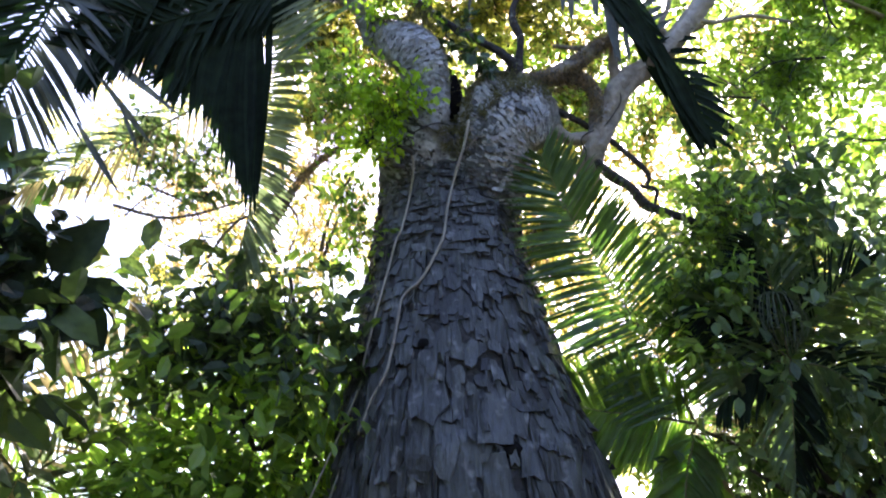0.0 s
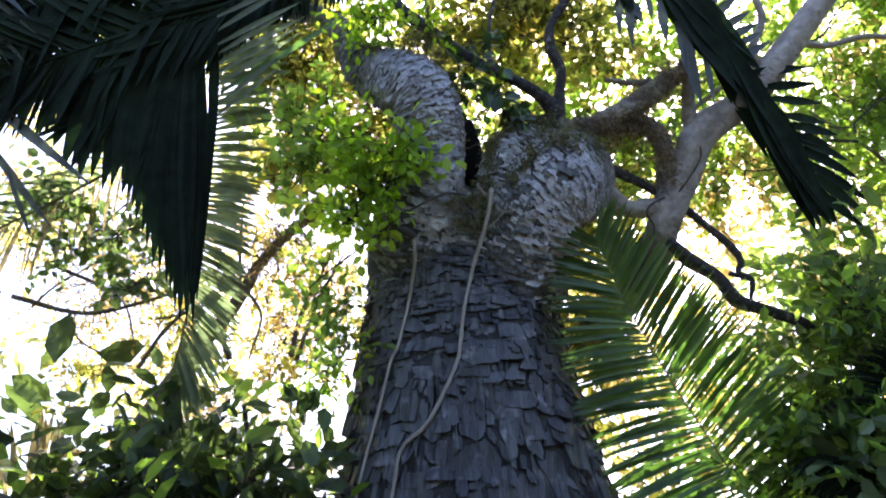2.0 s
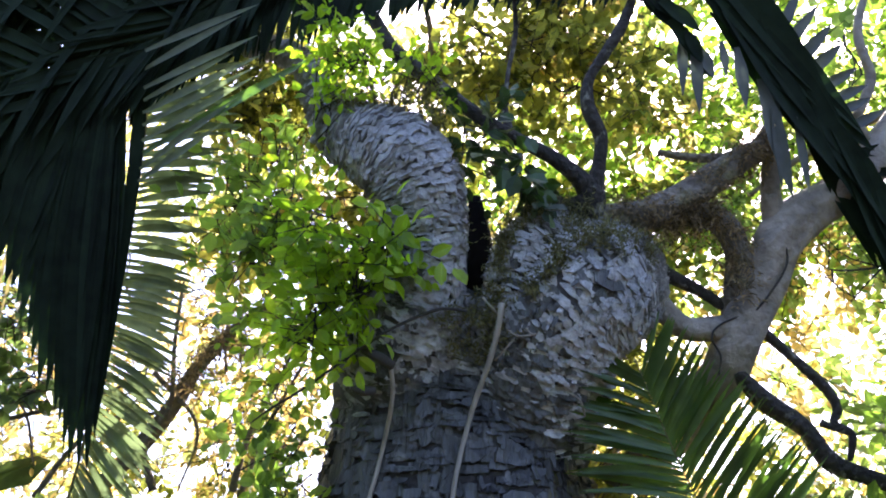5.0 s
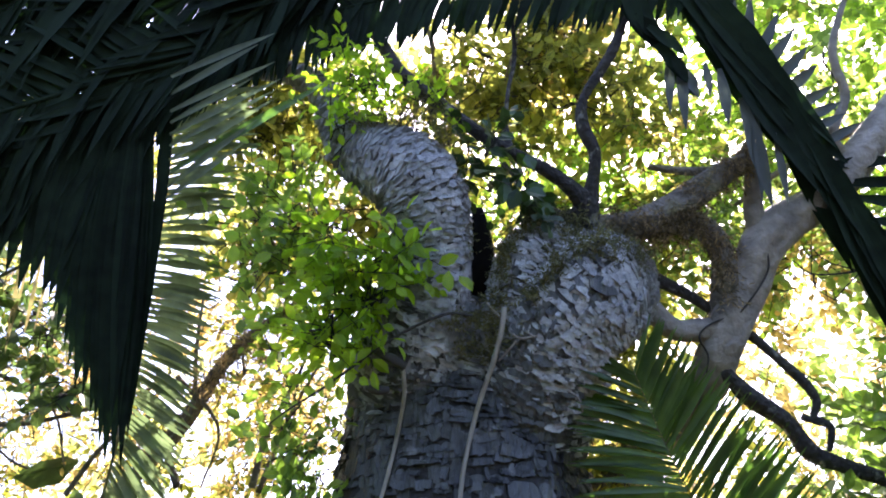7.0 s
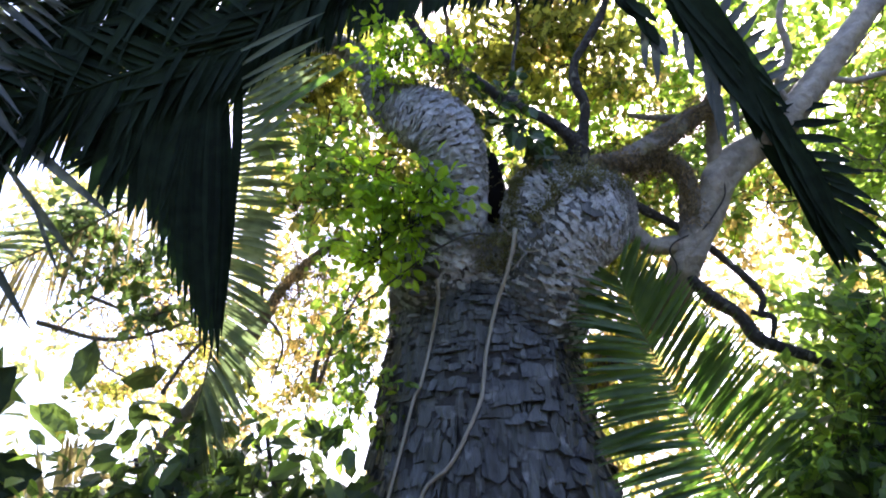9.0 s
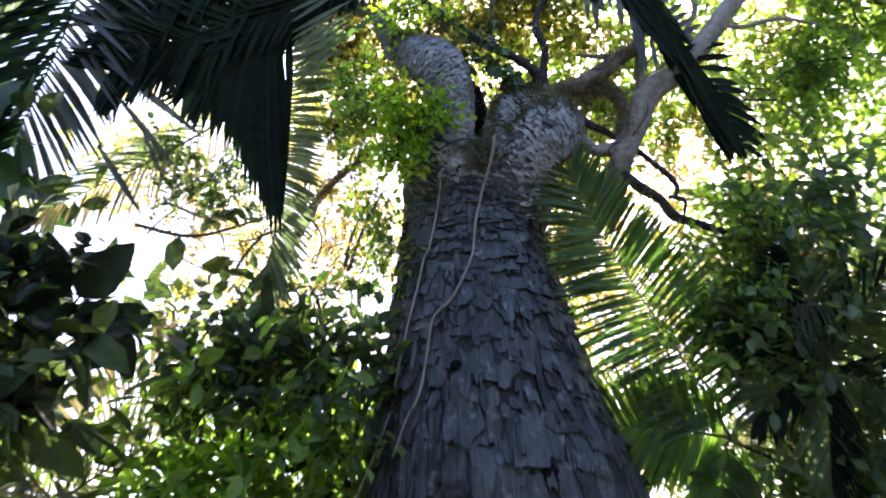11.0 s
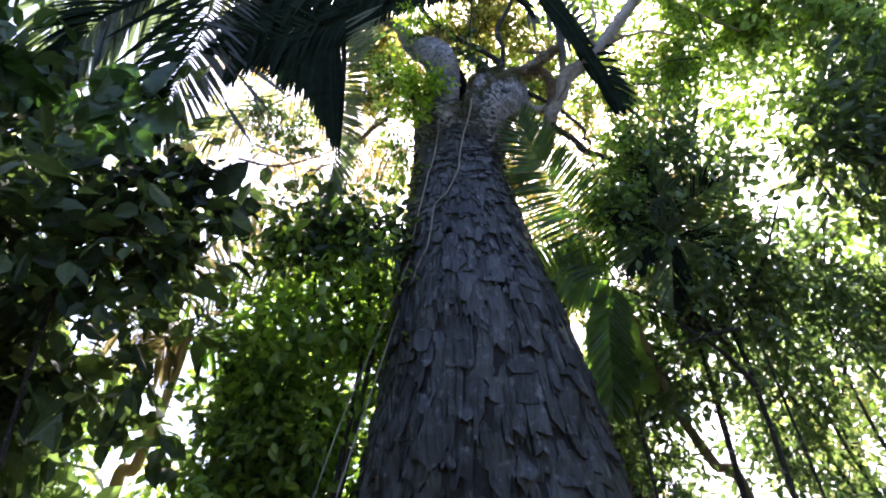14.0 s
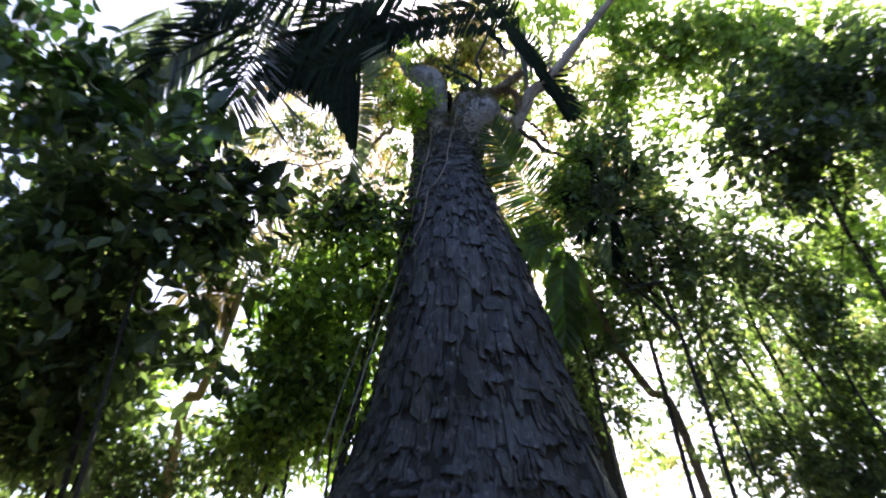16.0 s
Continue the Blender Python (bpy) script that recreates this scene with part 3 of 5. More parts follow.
for line, n, rough in (([(0.759, -0.076, 6.861, 0.0347), (0.739, -0.126, 6.952, 0.026), (0.742, -0.174, 7.065, 0.0226), (0.756, -0.215, 7.188, 0.0211), (0.74, -0.262, 7.33, 0.0178), (0.759, -0.328, 7.532, 0.0126)], 30, 0.12), ([(0.638, 0.012, 6.595, 0.0407), (0.574, 0.012, 6.597, 0.0357), (0.503, 0.012, 6.597, 0.0323), (0.453, 0.009, 6.638, 0.0325), (0.418, 0.017, 6.71, 0.0314), (0.405, 0.035, 6.781, 0.0268)], 24, 0.12), ([(1.046, -0.164, 7.066, 0.0209), (0.993, -0.196, 7.161, 0.0158), (1.041, -0.237, 7.286, 0.0142), (1.014, -0.285, 7.431, 0.0126), (1.086, -0.359, 7.656, 0.0073)], 24, 0.2), ([(1.153, -0.208, 7.198, 0.0159), (1.287, -0.186, 7.196, 0.0124), (1.483, -0.182, 7.247, 0.0108), (1.709, -0.154, 7.227, 0.0072)], 24, 0.2), ([(0.931, -0.119, 6.963, 0.0122), (1.031, -0.076, 6.864, 0.0087), (1.076, -0.018, 6.719, 0.0069), (1.151, 0.018, 6.642, 0.0051)], 24, 0.2)):
    limb("limb", line, PALE_BARK, pale, n, 12, rough)
for line, n in (([(0.62, 0.06, 6.514, 0.0238), (0.662, 0.055, 6.467, 0.0218), (0.716, 0.071, 6.416, 0.0268), (0.811, 0.092, 6.355, 0.0249), (0.877, 0.127, 6.281, 0.0282), (0.962, 0.146, 6.254, 0.0233), (1.091, 0.177, 6.225, 0.0201), (1.222, 0.213, 6.177, 0.0151)], 44), ([(0.434, -0.003, 6.769, 0.021), (0.479, -0.013, 6.735, 0.0191), (0.556, -0.001, 6.699, 0.0156), (0.639, 0.015, 6.65, 0.0155), (0.717, 0.031, 6.601, 0.0154), (0.79, 0.042, 6.536, 0.0136), (0.873, 0.066, 6.463, 0.0152), (0.903, 0.083, 6.413, 0.0117), (0.893, 0.097, 6.371, 0.01), (0.938, 0.105, 6.347, 0.01), (0.929, 0.126, 6.282, 0.0066)], 60), ([(0.86, 0.097, 6.371, 0.0117), (0.899, 0.101, 6.359, 0.0084), (0.939, 0.105, 6.347, 0.0067)], 10)):
    limb("limb", line, DARK_BARK, pale, n, 10, 0.4, "dark rough lower branch")
for line in ([(0.805, -0.15, 6.894), (0.755, -0.128, 6.828), (0.76, -0.092, 6.751), (0.708, -0.065, 6.67), (0.676, -0.043, 6.634)], [(0.676, -0.043, 6.634), (0.583, -0.03, 6.596), (0.556, -0.018, 6.561), (0.582, 0.006, 6.518), (0.579, 0.031, 6.474)], [(0.925, -0.172, 6.962), (0.957, -0.165, 6.942), (0.98, -0.178, 6.98)], [(0.985, -0.197, 7.039), (1.013, -0.188, 7.01), (1.052, -0.177, 7.01)], [(1.074, -0.229, 7.134), (1.106, -0.22, 7.108), (1.148, -0.215, 7.124)], [(0.838, -0.146, 6.914), (0.856, -0.136, 6.884), (0.854, -0.113, 6.848)], [(0.699, -0.075, 6.731), (0.731, -0.069, 6.715), (0.761, -0.064, 6.732)]):
    limb("crack", [(*p, 0.003) for p in line], CRACK, pale, 24, 5, 0.6)

# limbs of the tall trees at the back
def back_tree(points, r, mat, label, twigs=()):
    ob = thing("canopy_tree", label, "tree", (points[0][0], points[0][1], 0))
    limb("trunk", [(*p, r * (1.1 - 0.7 * i / (len(points) - 1))) for i, p in enumerate(points)], mat, ob, 50, 10, 0.2)
    for pts, q in twigs:
        limb("branch", [(*p, q * (1.1 - 0.7 * i / (len(pts) - 1))) for i, p in enumerate(pts)], mat, ob, 24, 7, 0.3)
    return ob


gold = back_tree([(-2.3, 1.9, -0.1), (-2.2, 1.6, 3.5), (-1.636, 0.870, 5.657), (-1.069, 0.511, 6.425), (-0.973, 0.458, 6.584), (-0.847, 0.397, 6.705), (-0.735, 0.354, 6.772), (-0.674, 0.372, 6.844)], 0.034, LICHEN_BARK, "sunlit golden-leaved tree with knotty branches",
                 [([(-1.050, 0.503, 6.194), (-1.091, 0.461, 6.322), (-1.023, 0.422, 6.440), (-1.019, 0.336, 6.635), (-1.017, 0.297, 6.817)], 0.012), ([(-0.803, 0.500, 6.203), (-0.765, 0.446, 6.366), (-0.688, 0.396, 6.518), (-0.654, 0.387, 6.610)], 0.011),
                  ([(-1.939, 0.402, 6.436), (-1.629, 0.424, 6.368), (-1.324, 0.420, 6.444), (-1.172, 0.420, 6.508)], 0.011), ([(-1.418, 0.512, 6.166), (-1.324, 0.483, 6.318), (-1.217, 0.474, 6.410), (-1.052, 0.505, 6.443)], 0.009), ([(-1.802, 0.408, 6.576), (-1.527, 0.450, 6.450), (-1.447, 0.514, 6.256)], 0.008), ([(-1.095, 0.417, 6.550), (-0.940, 0.470, 6.390), (-0.982, 0.532, 6.201)], 0.008), ([(-0.788, 0.535, 6.193), (-0.704, 0.460, 6.420), (-0.601, 0.397, 6.610)], 0.01)])
foliage(gold, [(-1.673, 0.664, 6.599, 0.55, 0.25, 0.32), (-0.971, 0.632, 6.695, 0.4, 0.25, 0.4), (-2.110, 0.606, 6.933, 0.4, 0.25, 0.25), (-0.739, 0.616, 6.427, 0.35, 0.2, 0.3), (-1.622, 0.686, 6.533, 0.3, 0.2, 0.4)], 800, 0.034, LEAF_GOLD, 11, holes=0.55, gaps=False)
top = back_tree([(0.2, 2.2, -0.1), (0.1, 2.0, 4.0), (-0.127, 0.957, 6.668), (-0.219, 0.822, 6.759)], 0.09, BROWN_BARK, "tall tree with yellow-green sunlit crown behind the fork",
                [([(-0.247, 0.236, 7.577), (-0.244, 0.173, 7.767), (-0.283, 0.116, 7.940)], 0.02), ([(0.003, 0.240, 7.563), (0.050, 0.170, 7.776), (0.100, 0.113, 7.950)], 0.01)])
foliage(top, [(0.104, 0.198, 7.692, 0.33, 0.2, 0.25), (0.438, 0.216, 7.639, 0.15, 0.2, 0.2), (0.257, 0.165, 7.953, 0.35, 0.2, 0.15), (-0.108, 0.197, 7.854, 0.2, 0.2, 0.2)], 420, 0.052, LEAF_CANOPY, 12, width=0.9, holes=0.36, gaps=False)
foliage(top, [(0.415, 0.474, 6.378, 0.2, 0.1, 0.4), (0.550, 0.662, 5.807, 0.25, 0.1, 0.5), (0.795, 0.762, 5.505, 0.3, 0.1, 0.5), (0.426, 0.399, 6.763, 0.2, 0.1, 0.2)], 420, 0.055, LEAF_CANOPY, 16, width=0.7, holes=0.3, gaps=False)
foliage(top, [(0.941, 0.402, 7.554, 0.35, 0.15, 0.35), (1.051, 0.644, 6.818, 0.3, 0.15, 0.3), (0.081, 0.185, 8.370, 0.4, 0.2, 0.4), (0.482, 0.517, 6.405, 0.2, 0.1, 0.4), (0.637, 0.708, 5.826, 0.2, 0.1, 0.4), (-0.037, 0.306, 7.845, 0.35, 0.15, 0.25), (0.385, 0.272, 7.948, 0.4, 0.15, 0.2), (-0.840, 0.402, 7.394, 0.3, 0.15, 0.3), (-0.978, 0.289, 7.735, 0.3, 0.12, 0.3), (-0.958, 0.590, 6.823, 0.3, 0.12, 0.25), (0.539, 0.496, 7.107, 0.2, 0.12, 0.1)], 800, 0.05, LEAF_GOLD, 13, width=0.8, holes=0.54, gaps=False)
foliage(top, [(-0.799, 0.256, 7.196, 0.2, 0.12, 0.3), (-0.880, 0.320, 7.004, 0.15, 0.12, 0.2), (-0.934, 0.222, 7.460, 0.2, 0.1, 0.25), (-0.786, 0.159, 7.650, 0.2, 0.1, 0.2)], 480, 0.055, LEAF_CANOPY, 14, width=0.8, holes=0.3, gaps=False)
def layer(x, z, d):
    """A place on the leaning sheet of leaves, d metres behind it."""
    return x, -0.09 - 0.33 * (z - 6.65) + 1.053 * d, z


def scatter(x0, x1, z0, z1, d, n, size, seed):
    rng = random.Random(seed)
    return [(*layer(rng.uniform(x0, x1), rng.uniform(z0, z1), d + rng.uniform(-0.1, 0.2)), size * rng.uniform(0.6, 1.3), 0.1, size * rng.uniform(0.6, 1.3)) for _ in range(n)]


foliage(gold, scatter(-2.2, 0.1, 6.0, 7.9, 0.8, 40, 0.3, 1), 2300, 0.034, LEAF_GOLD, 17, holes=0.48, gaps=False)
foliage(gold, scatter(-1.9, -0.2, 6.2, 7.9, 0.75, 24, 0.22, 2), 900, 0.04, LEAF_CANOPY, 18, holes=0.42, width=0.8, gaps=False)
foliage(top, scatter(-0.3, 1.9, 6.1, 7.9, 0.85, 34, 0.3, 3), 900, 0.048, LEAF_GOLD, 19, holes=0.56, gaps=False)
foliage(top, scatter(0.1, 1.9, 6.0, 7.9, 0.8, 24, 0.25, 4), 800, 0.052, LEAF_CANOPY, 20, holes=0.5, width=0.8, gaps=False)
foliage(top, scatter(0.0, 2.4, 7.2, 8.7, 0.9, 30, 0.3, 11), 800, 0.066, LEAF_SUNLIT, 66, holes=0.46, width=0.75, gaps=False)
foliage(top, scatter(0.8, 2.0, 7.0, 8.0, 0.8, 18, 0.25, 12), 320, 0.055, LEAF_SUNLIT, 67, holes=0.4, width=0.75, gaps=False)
foliage(top, scatter(-0.4, 1.0, 7.0, 8.3, 0.62, 26, 0.24, 31), 800, 0.056, LEAF_CANOPY, 75, holes=0.52, width=0.9, gaps=False)
foliage(top, scatter(0.5, 2.0, 6.9, 8.3, 0.6, 22, 0.24, 32), 420, 0.05, LEAF_MAPLE, 76, holes=0.4, width=0.9, gaps=False)
canopy = back_tree([(6.0, 2.6, -0.1), (5.8, 2.2, 5.0), (4.444, 0.409, 8.011), (2.788, 0.389, 7.752), (2.167, 0.260, 8.142)], 0.07, BROWN_BARK, "broad-leaved tree with light green backlit crown",
                   [([(1.966, 0.502, 6.772), (1.793, 0.404, 7.068), (1.481, 0.331, 7.290)], 0.012), ([(1.392, 0.152, 7.513), (1.086, 0.204, 7.354), (0.866, 0.257, 7.195)], 0.016), ([(2.445, 0.136, 7.561), (2.126, 0.090, 7.701), (1.805, 0.043, 7.843)], 0.012)])
foliage(canopy, scatter(1.2, 3.0, 6.3, 8.0, 0.8, 36, 0.3, 5), 1000, 0.068, LEAF_MAPLE, 15, width=0.85, holes=0.5, gaps=False)
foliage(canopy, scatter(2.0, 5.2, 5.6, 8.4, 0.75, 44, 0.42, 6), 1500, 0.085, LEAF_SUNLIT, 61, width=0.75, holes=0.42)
foliage(canopy, scatter(2.6, 5.0, 6.0, 8.4, 0.45, 14, 0.3, 7), 420, 0.085, LEAF_MAPLE, 62, width=0.7, holes=0.3)
foliage(canopy, scatter(1.0, 2.4, 5.9, 7.2, 0.9, 20, 0.25, 8), 620, 0.05, LEAF_GOLD, 63, width=0.75, holes=0.35, gaps=False)

foliage(canopy, [(2.832, 0.091, 7.696, 0.45, 0.15, 0.35), (3.500, 0.147, 7.528, 0.6, 0.15, 0.4), (3.969, 0.276, 7.136, 0.4, 0.15, 0.5), (2.796, 0.353, 7.062, 0.4, 0.15, 0.35), (3.528, 0.402, 6.754, 0.5, 0.15, 0.3), (2.634, -0.021, 8.038, 0.3, 0.15, 0.25), (3.857, 0.580, 6.216, 0.25, 0.15, 0.5), (3.474, 0.126, 7.909, 0.6, 0.15, 0.5), (4.486, 0.088, 8.024, 0.6, 0.15, 0.5)], 620, 0.11, LEAF_MAPLE, 68, width=0.85, holes=0.36, gaps=False)
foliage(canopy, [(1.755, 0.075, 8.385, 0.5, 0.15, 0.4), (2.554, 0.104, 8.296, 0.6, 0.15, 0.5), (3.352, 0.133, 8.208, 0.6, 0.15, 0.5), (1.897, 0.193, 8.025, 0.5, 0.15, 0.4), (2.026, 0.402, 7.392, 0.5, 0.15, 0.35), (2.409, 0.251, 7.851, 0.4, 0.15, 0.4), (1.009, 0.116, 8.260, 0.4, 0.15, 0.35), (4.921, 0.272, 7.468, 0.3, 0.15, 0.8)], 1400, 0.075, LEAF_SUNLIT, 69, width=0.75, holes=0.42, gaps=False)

foliage(gold, [(-1.714, 0.197, 6.737, 0.12, 0.08, 0.1), (-1.452, 0.220, 6.668, 0.14, 0.08, 0.12), (-1.396, 0.286, 6.468, 0.06, 0.06, 0.1), (-1.658, 0.249, 6.580, 0.1, 0.08, 0.06)], 90, 0.05, LEAF_DARK, 18, width=0.95, gaps=False)

foliage(canopy, scatter(1.6, 5.0, 3.4, 6.2, 0.8, 44, 0.4, 21), 600, 0.095, LEAF_MAPLE, 71, width=0.75, holes=0.42)
foliage(gold, scatter(-5.0, -1.3, 3.0, 5.0, 0.75, 34, 0.4, 22), 700, 0.1, LEAF_GREEN, 72, width=0.75, holes=0.34)

# the bright crowns farther back, with haze and sunlight put into the leaf colour
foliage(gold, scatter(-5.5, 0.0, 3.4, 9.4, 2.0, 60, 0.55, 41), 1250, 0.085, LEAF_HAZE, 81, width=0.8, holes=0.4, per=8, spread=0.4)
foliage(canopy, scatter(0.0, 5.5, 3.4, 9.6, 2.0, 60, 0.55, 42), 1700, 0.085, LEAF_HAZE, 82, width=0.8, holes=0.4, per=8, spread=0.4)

def twiggery(owner, starts, reach, r, seed, mat):
    """Thin crooked bare branches, each with a few side shoots, among the leaves."""
    rng = random.Random(seed)
    for a in starts:
        p, way = Vector(a), Vector((rng.choice((-1, 1)) * rng.uniform(0.3, 1.0), 0.0, rng.uniform(-0.6, 0.8)))
        line = [(*p, r)]
        for k in range(5):
            way = (way + Vector((rng.gauss(0, 0.5), rng.gauss(0, 0.12), rng.gauss(0, 0.5)))).normalized()
            p = p + way * reach / 5 * rng.uniform(0.7, 1.2)
            line.append((*p, r * (1 - 0.16 * (k + 1))))
            if k < 4:
                side = Vector((rng.gauss(0, 1), 0, rng.gauss(0, 1))).normalized()
                limb("shoot", [(*p, r * 0.5), (*(p + (way + side) * reach * 0.12), r * 0.35), (*(p + way * reach * 0.14 + side * reach * 0.26), r * 0.15)], mat, owner, 6, 4, 0.1)
        limb("branch", line, mat, owner, 18, 6, 0.2)


twiggery(gold, [(-1.918, 0.509, 6.431), (-1.608, 0.618, 6.259), (-1.395, 0.525, 6.382), (-1.075, 0.525, 6.381), (-0.893, 0.510, 6.587), (-0.729, 0.586, 6.196), (-1.733, 0.424, 6.689), (-1.200, 0.462, 6.733)], 0.5, 0.006, 81, LICHEN_BARK)
twiggery(top, [(-0.026, 0.044, 7.681), (0.161, 0.090, 7.539), (0.694, 0.115, 7.623), (0.867, 0.224, 7.294), (1.227, 0.067, 7.769)], 0.4, 0.005, 82, DARK_BARK)
twiggery(canopy, [(1.263, 0.164, 7.475), (1.657, 0.334, 7.121), (2.078, 0.216, 7.319), (2.388, 0.369, 6.853), (1.874, 0.430, 6.670), (2.094, 0.092, 7.695), (3.214, 0.014, 7.771)], 0.8, 0.008, 83, DARK_BARK)

# ---- leaves that grow on the great tree ----
def epiphyte(blobs, n, leaf, mat, seed, label, **kw):
    ob = thing("epiphyte", label, "plant", blobs[0][:3])
    foliage(ob, blobs, n, leaf, mat, seed, **kw)
    return ob


epiphyte([(-0.441, -0.263, 6.728, 0.086, 0.05, 0.07), (-0.352, -0.255, 6.67, 0.077, 0.04, 0.062), (-0.297, -0.282, 6.69, 0.043, 0.03, 0.038), (-0.481, -0.177, 6.596, 0.071, 0.05, 0.087), (-0.494, -0.134, 6.495, 0.047, 0.04, 0.055), (-0.413, -0.27, 6.78, 0.071, 0.04, 0.039), (-0.376, -0.196, 6.587, 0.047, 0.03, 0.062)], 190, 0.056, LEAF_BRIGHT, 21, "bright green seedling leaves sprouting on the limb", width=0.7, holes=0.1, gaps=False, per=6)
epiphyte([(-0.734, -0.091, 6.845, 0.121, 0.06, 0.095), (-0.642, -0.053, 6.729, 0.103, 0.06, 0.077), (-0.782, -0.014, 6.739, 0.079, 0.05, 0.07), (-0.608, -0.131, 6.871, 0.068, 0.05, 0.068), (-0.771, -0.097, 6.989, 0.089, 0.05, 0.062), (-0.611, 0.086, 6.373, 0.067, 0.05, 0.101), (-0.68, 0.07, 6.549, 0.061, 0.05, 0.078), (-0.667, -0.117, 7.052, 0.089, 0.05, 0.054)], 130, 0.05, LEAF_GREEN, 25, "pale green leafy twigs hanging behind the limb", width=0.8, holes=0.25, gaps=False, per=6)
epiphyte([(-0.48, -0.34, 7.023, 0.042, 0.03, 0.065), (-0.479, -0.353, 7.128, 0.063, 0.04, 0.066), (-0.397, -0.367, 7.17, 0.074, 0.04, 0.058), (-0.468, -0.362, 7.219, 0.084, 0.04, 0.05), (-0.298, -0.359, 7.146, 0.082, 0.04, 0.041), (-0.215, -0.343, 7.129, 0.05, 0.03, 0.036)], 70, 0.04, LEAF_BRIGHT, 22, "bright green leaf rosette on top of the bent limb", width=0.7, gaps=False, per=6)
epiphyte([(-0.073, -0.283, 7.044, 0.066, 0.04, 0.053), (-0.046, -0.217, 6.971, 0.076, 0.04, 0.059), (0.022, -0.192, 6.928, 0.067, 0.04, 0.042), (-0.106, -0.245, 6.991, 0.042, 0.03, 0.05), (0.09, -0.178, 6.918, 0.059, 0.03, 0.024)], 26, 0.06, LEAF_BROAD, 23, "dark broad-leaved plant perched in the fork", width=0.9, gaps=False, per=5)
epiphyte([(-0.581, 0.098, 6.24, 0.074, 0.05, 0.098), (-0.537, 0.147, 6.122, 0.057, 0.05, 0.098), (-0.56, 0.202, 6.021, 0.065, 0.05, 0.082), (-0.619, 0.087, 6.304, 0.05, 0.04, 0.066)], 40, 0.05, LEAF_GREEN, 24, "hanging sprig of green leaves beside the trunk", width=0.66, gaps=False)


def moss(blobs, n, seed):
    ob = thing("moss", "olive moss tufts on the bark of the fork", "moss", blobs[0][:3], kind="stuff")
    foliage(ob, blobs, n, 0.017, MOSS, seed, per=6, width=0.35, droop=0.0, spread=0.35, twig=0.001, twig_mat=MOSS, name="tufts", gaps=False)


moss([(-0.011, -0.129, 6.609, 0.064, 0.02, 0.019), (-0.038, -0.114, 6.562, 0.096, 0.015, 0.026), (-0.126, -0.128, 6.54, 0.079, 0.012, 0.019), (0.033, -0.108, 6.513, 0.095, 0.012, 0.032), (-0.046, -0.081, 6.48, 0.128, 0.01, 0.026), (0.135, -0.175, 6.81, 0.132, 0.03, 0.015), (0.279, -0.184, 6.775, 0.081, 0.03, 0.015), (0.367, -0.171, 6.734, 0.041, 0.03, 0.019), (0.205, -0.226, 6.743, 0.095, 0.02, 0.013), (0.131, -0.222, 6.682, 0.038, 0.012, 0.022), (0.091, -0.213, 6.64, 0.031, 0.012, 0.019), (0.053, -0.191, 6.604, 0.028, 0.012, 0.025), (0.176, -0.246, 6.708, 0.044, 0.012, 0.014), (-0.017, -0.152, 6.679, 0.019, 0.02, 0.065), (-0.011, -0.176, 6.75, 0.026, 0.03, 0.046), (0.044, -0.184, 6.807, 0.058, 0.03, 0.016), (0.279, -0.237, 6.712, 0.063, 0.012, 0.011)], 720, 31)
moss([(-0.311, -0.344, 7.067, 0.114, 0.03, 0.026), (-0.392, -0.337, 7.047, 0.049, 0.03, 0.023), (-0.197, -0.324, 7.039, 0.039, 0.03, 0.042), (-0.147, -0.248, 6.936, 0.016, 0.03, 0.066), (-0.129, -0.186, 6.781, 0.013, 0.02, 0.082), (-0.239, -0.347, 7.108, 0.066, 0.03, 0.023), (0.106, -0.157, 6.852, 0.101, 0.04, 0.02), (0.183, -0.151, 6.867, 0.068, 0.04, 0.024)], 330, 32)

# ---- palms ----
def palm(name, label, stem, r, mat):
    ob = thing(name, label, "palm", (stem[0][0], stem[0][1], 0))
    limb("stem", [(*p, r * (1.15 - 0.5 * i / (len(stem) - 1))) for i, p in enumerate(stem)], mat, ob, 40, 10, 0.06)
    return ob


def blade(parent, base, tip, half, mat):
    """One leaflet hung between two places, folded along its middle and a little twisted."""
    a, e = Vector(base), Vector(tip)
    vs, fs = leaflet_mesh(a, e - a, (0, -1, -0.33), (0, 0, -1), (e - a).length, half, 0.0, 0.4, 0.15 * math.sin(40 * a.x))
    attach(mesh_object("leaflet", vs, fs, mat), parent)


def strap(parent, rib, half, count, seed, mat):
    """A folded, drooping frond: long blades lying along its rib, one over the other."""
    rng = random.Random(seed)
    line = spline(rib, 60)
    for k in range(count):
        u = (k + rng.uniform(-0.3, 0.3)) / count * 0.82 - 0.04
        a, e = int(max(u, 0.0) * 59), int(min(u + rng.uniform(0.28, 0.42), 1.0) * 59)
        if e - a < 4:
            continue
        side = Vector(line[e] - line[a]).cross(Vector(LEAN)).normalized()
        taper = 1.0 - 0.55 * u
        off, end = rng.uniform(-0.5, 0.5) * half * taper, rng.uniform(-0.9, 0.9) * half * taper
        lift = Vector((0, rng.uniform(-0.03, 0.03), 0))
        blade(parent, Vector(line[a]) + side * off + lift, Vector(line[e]) + side * end + lift, half * 0.62 * taper, mat)


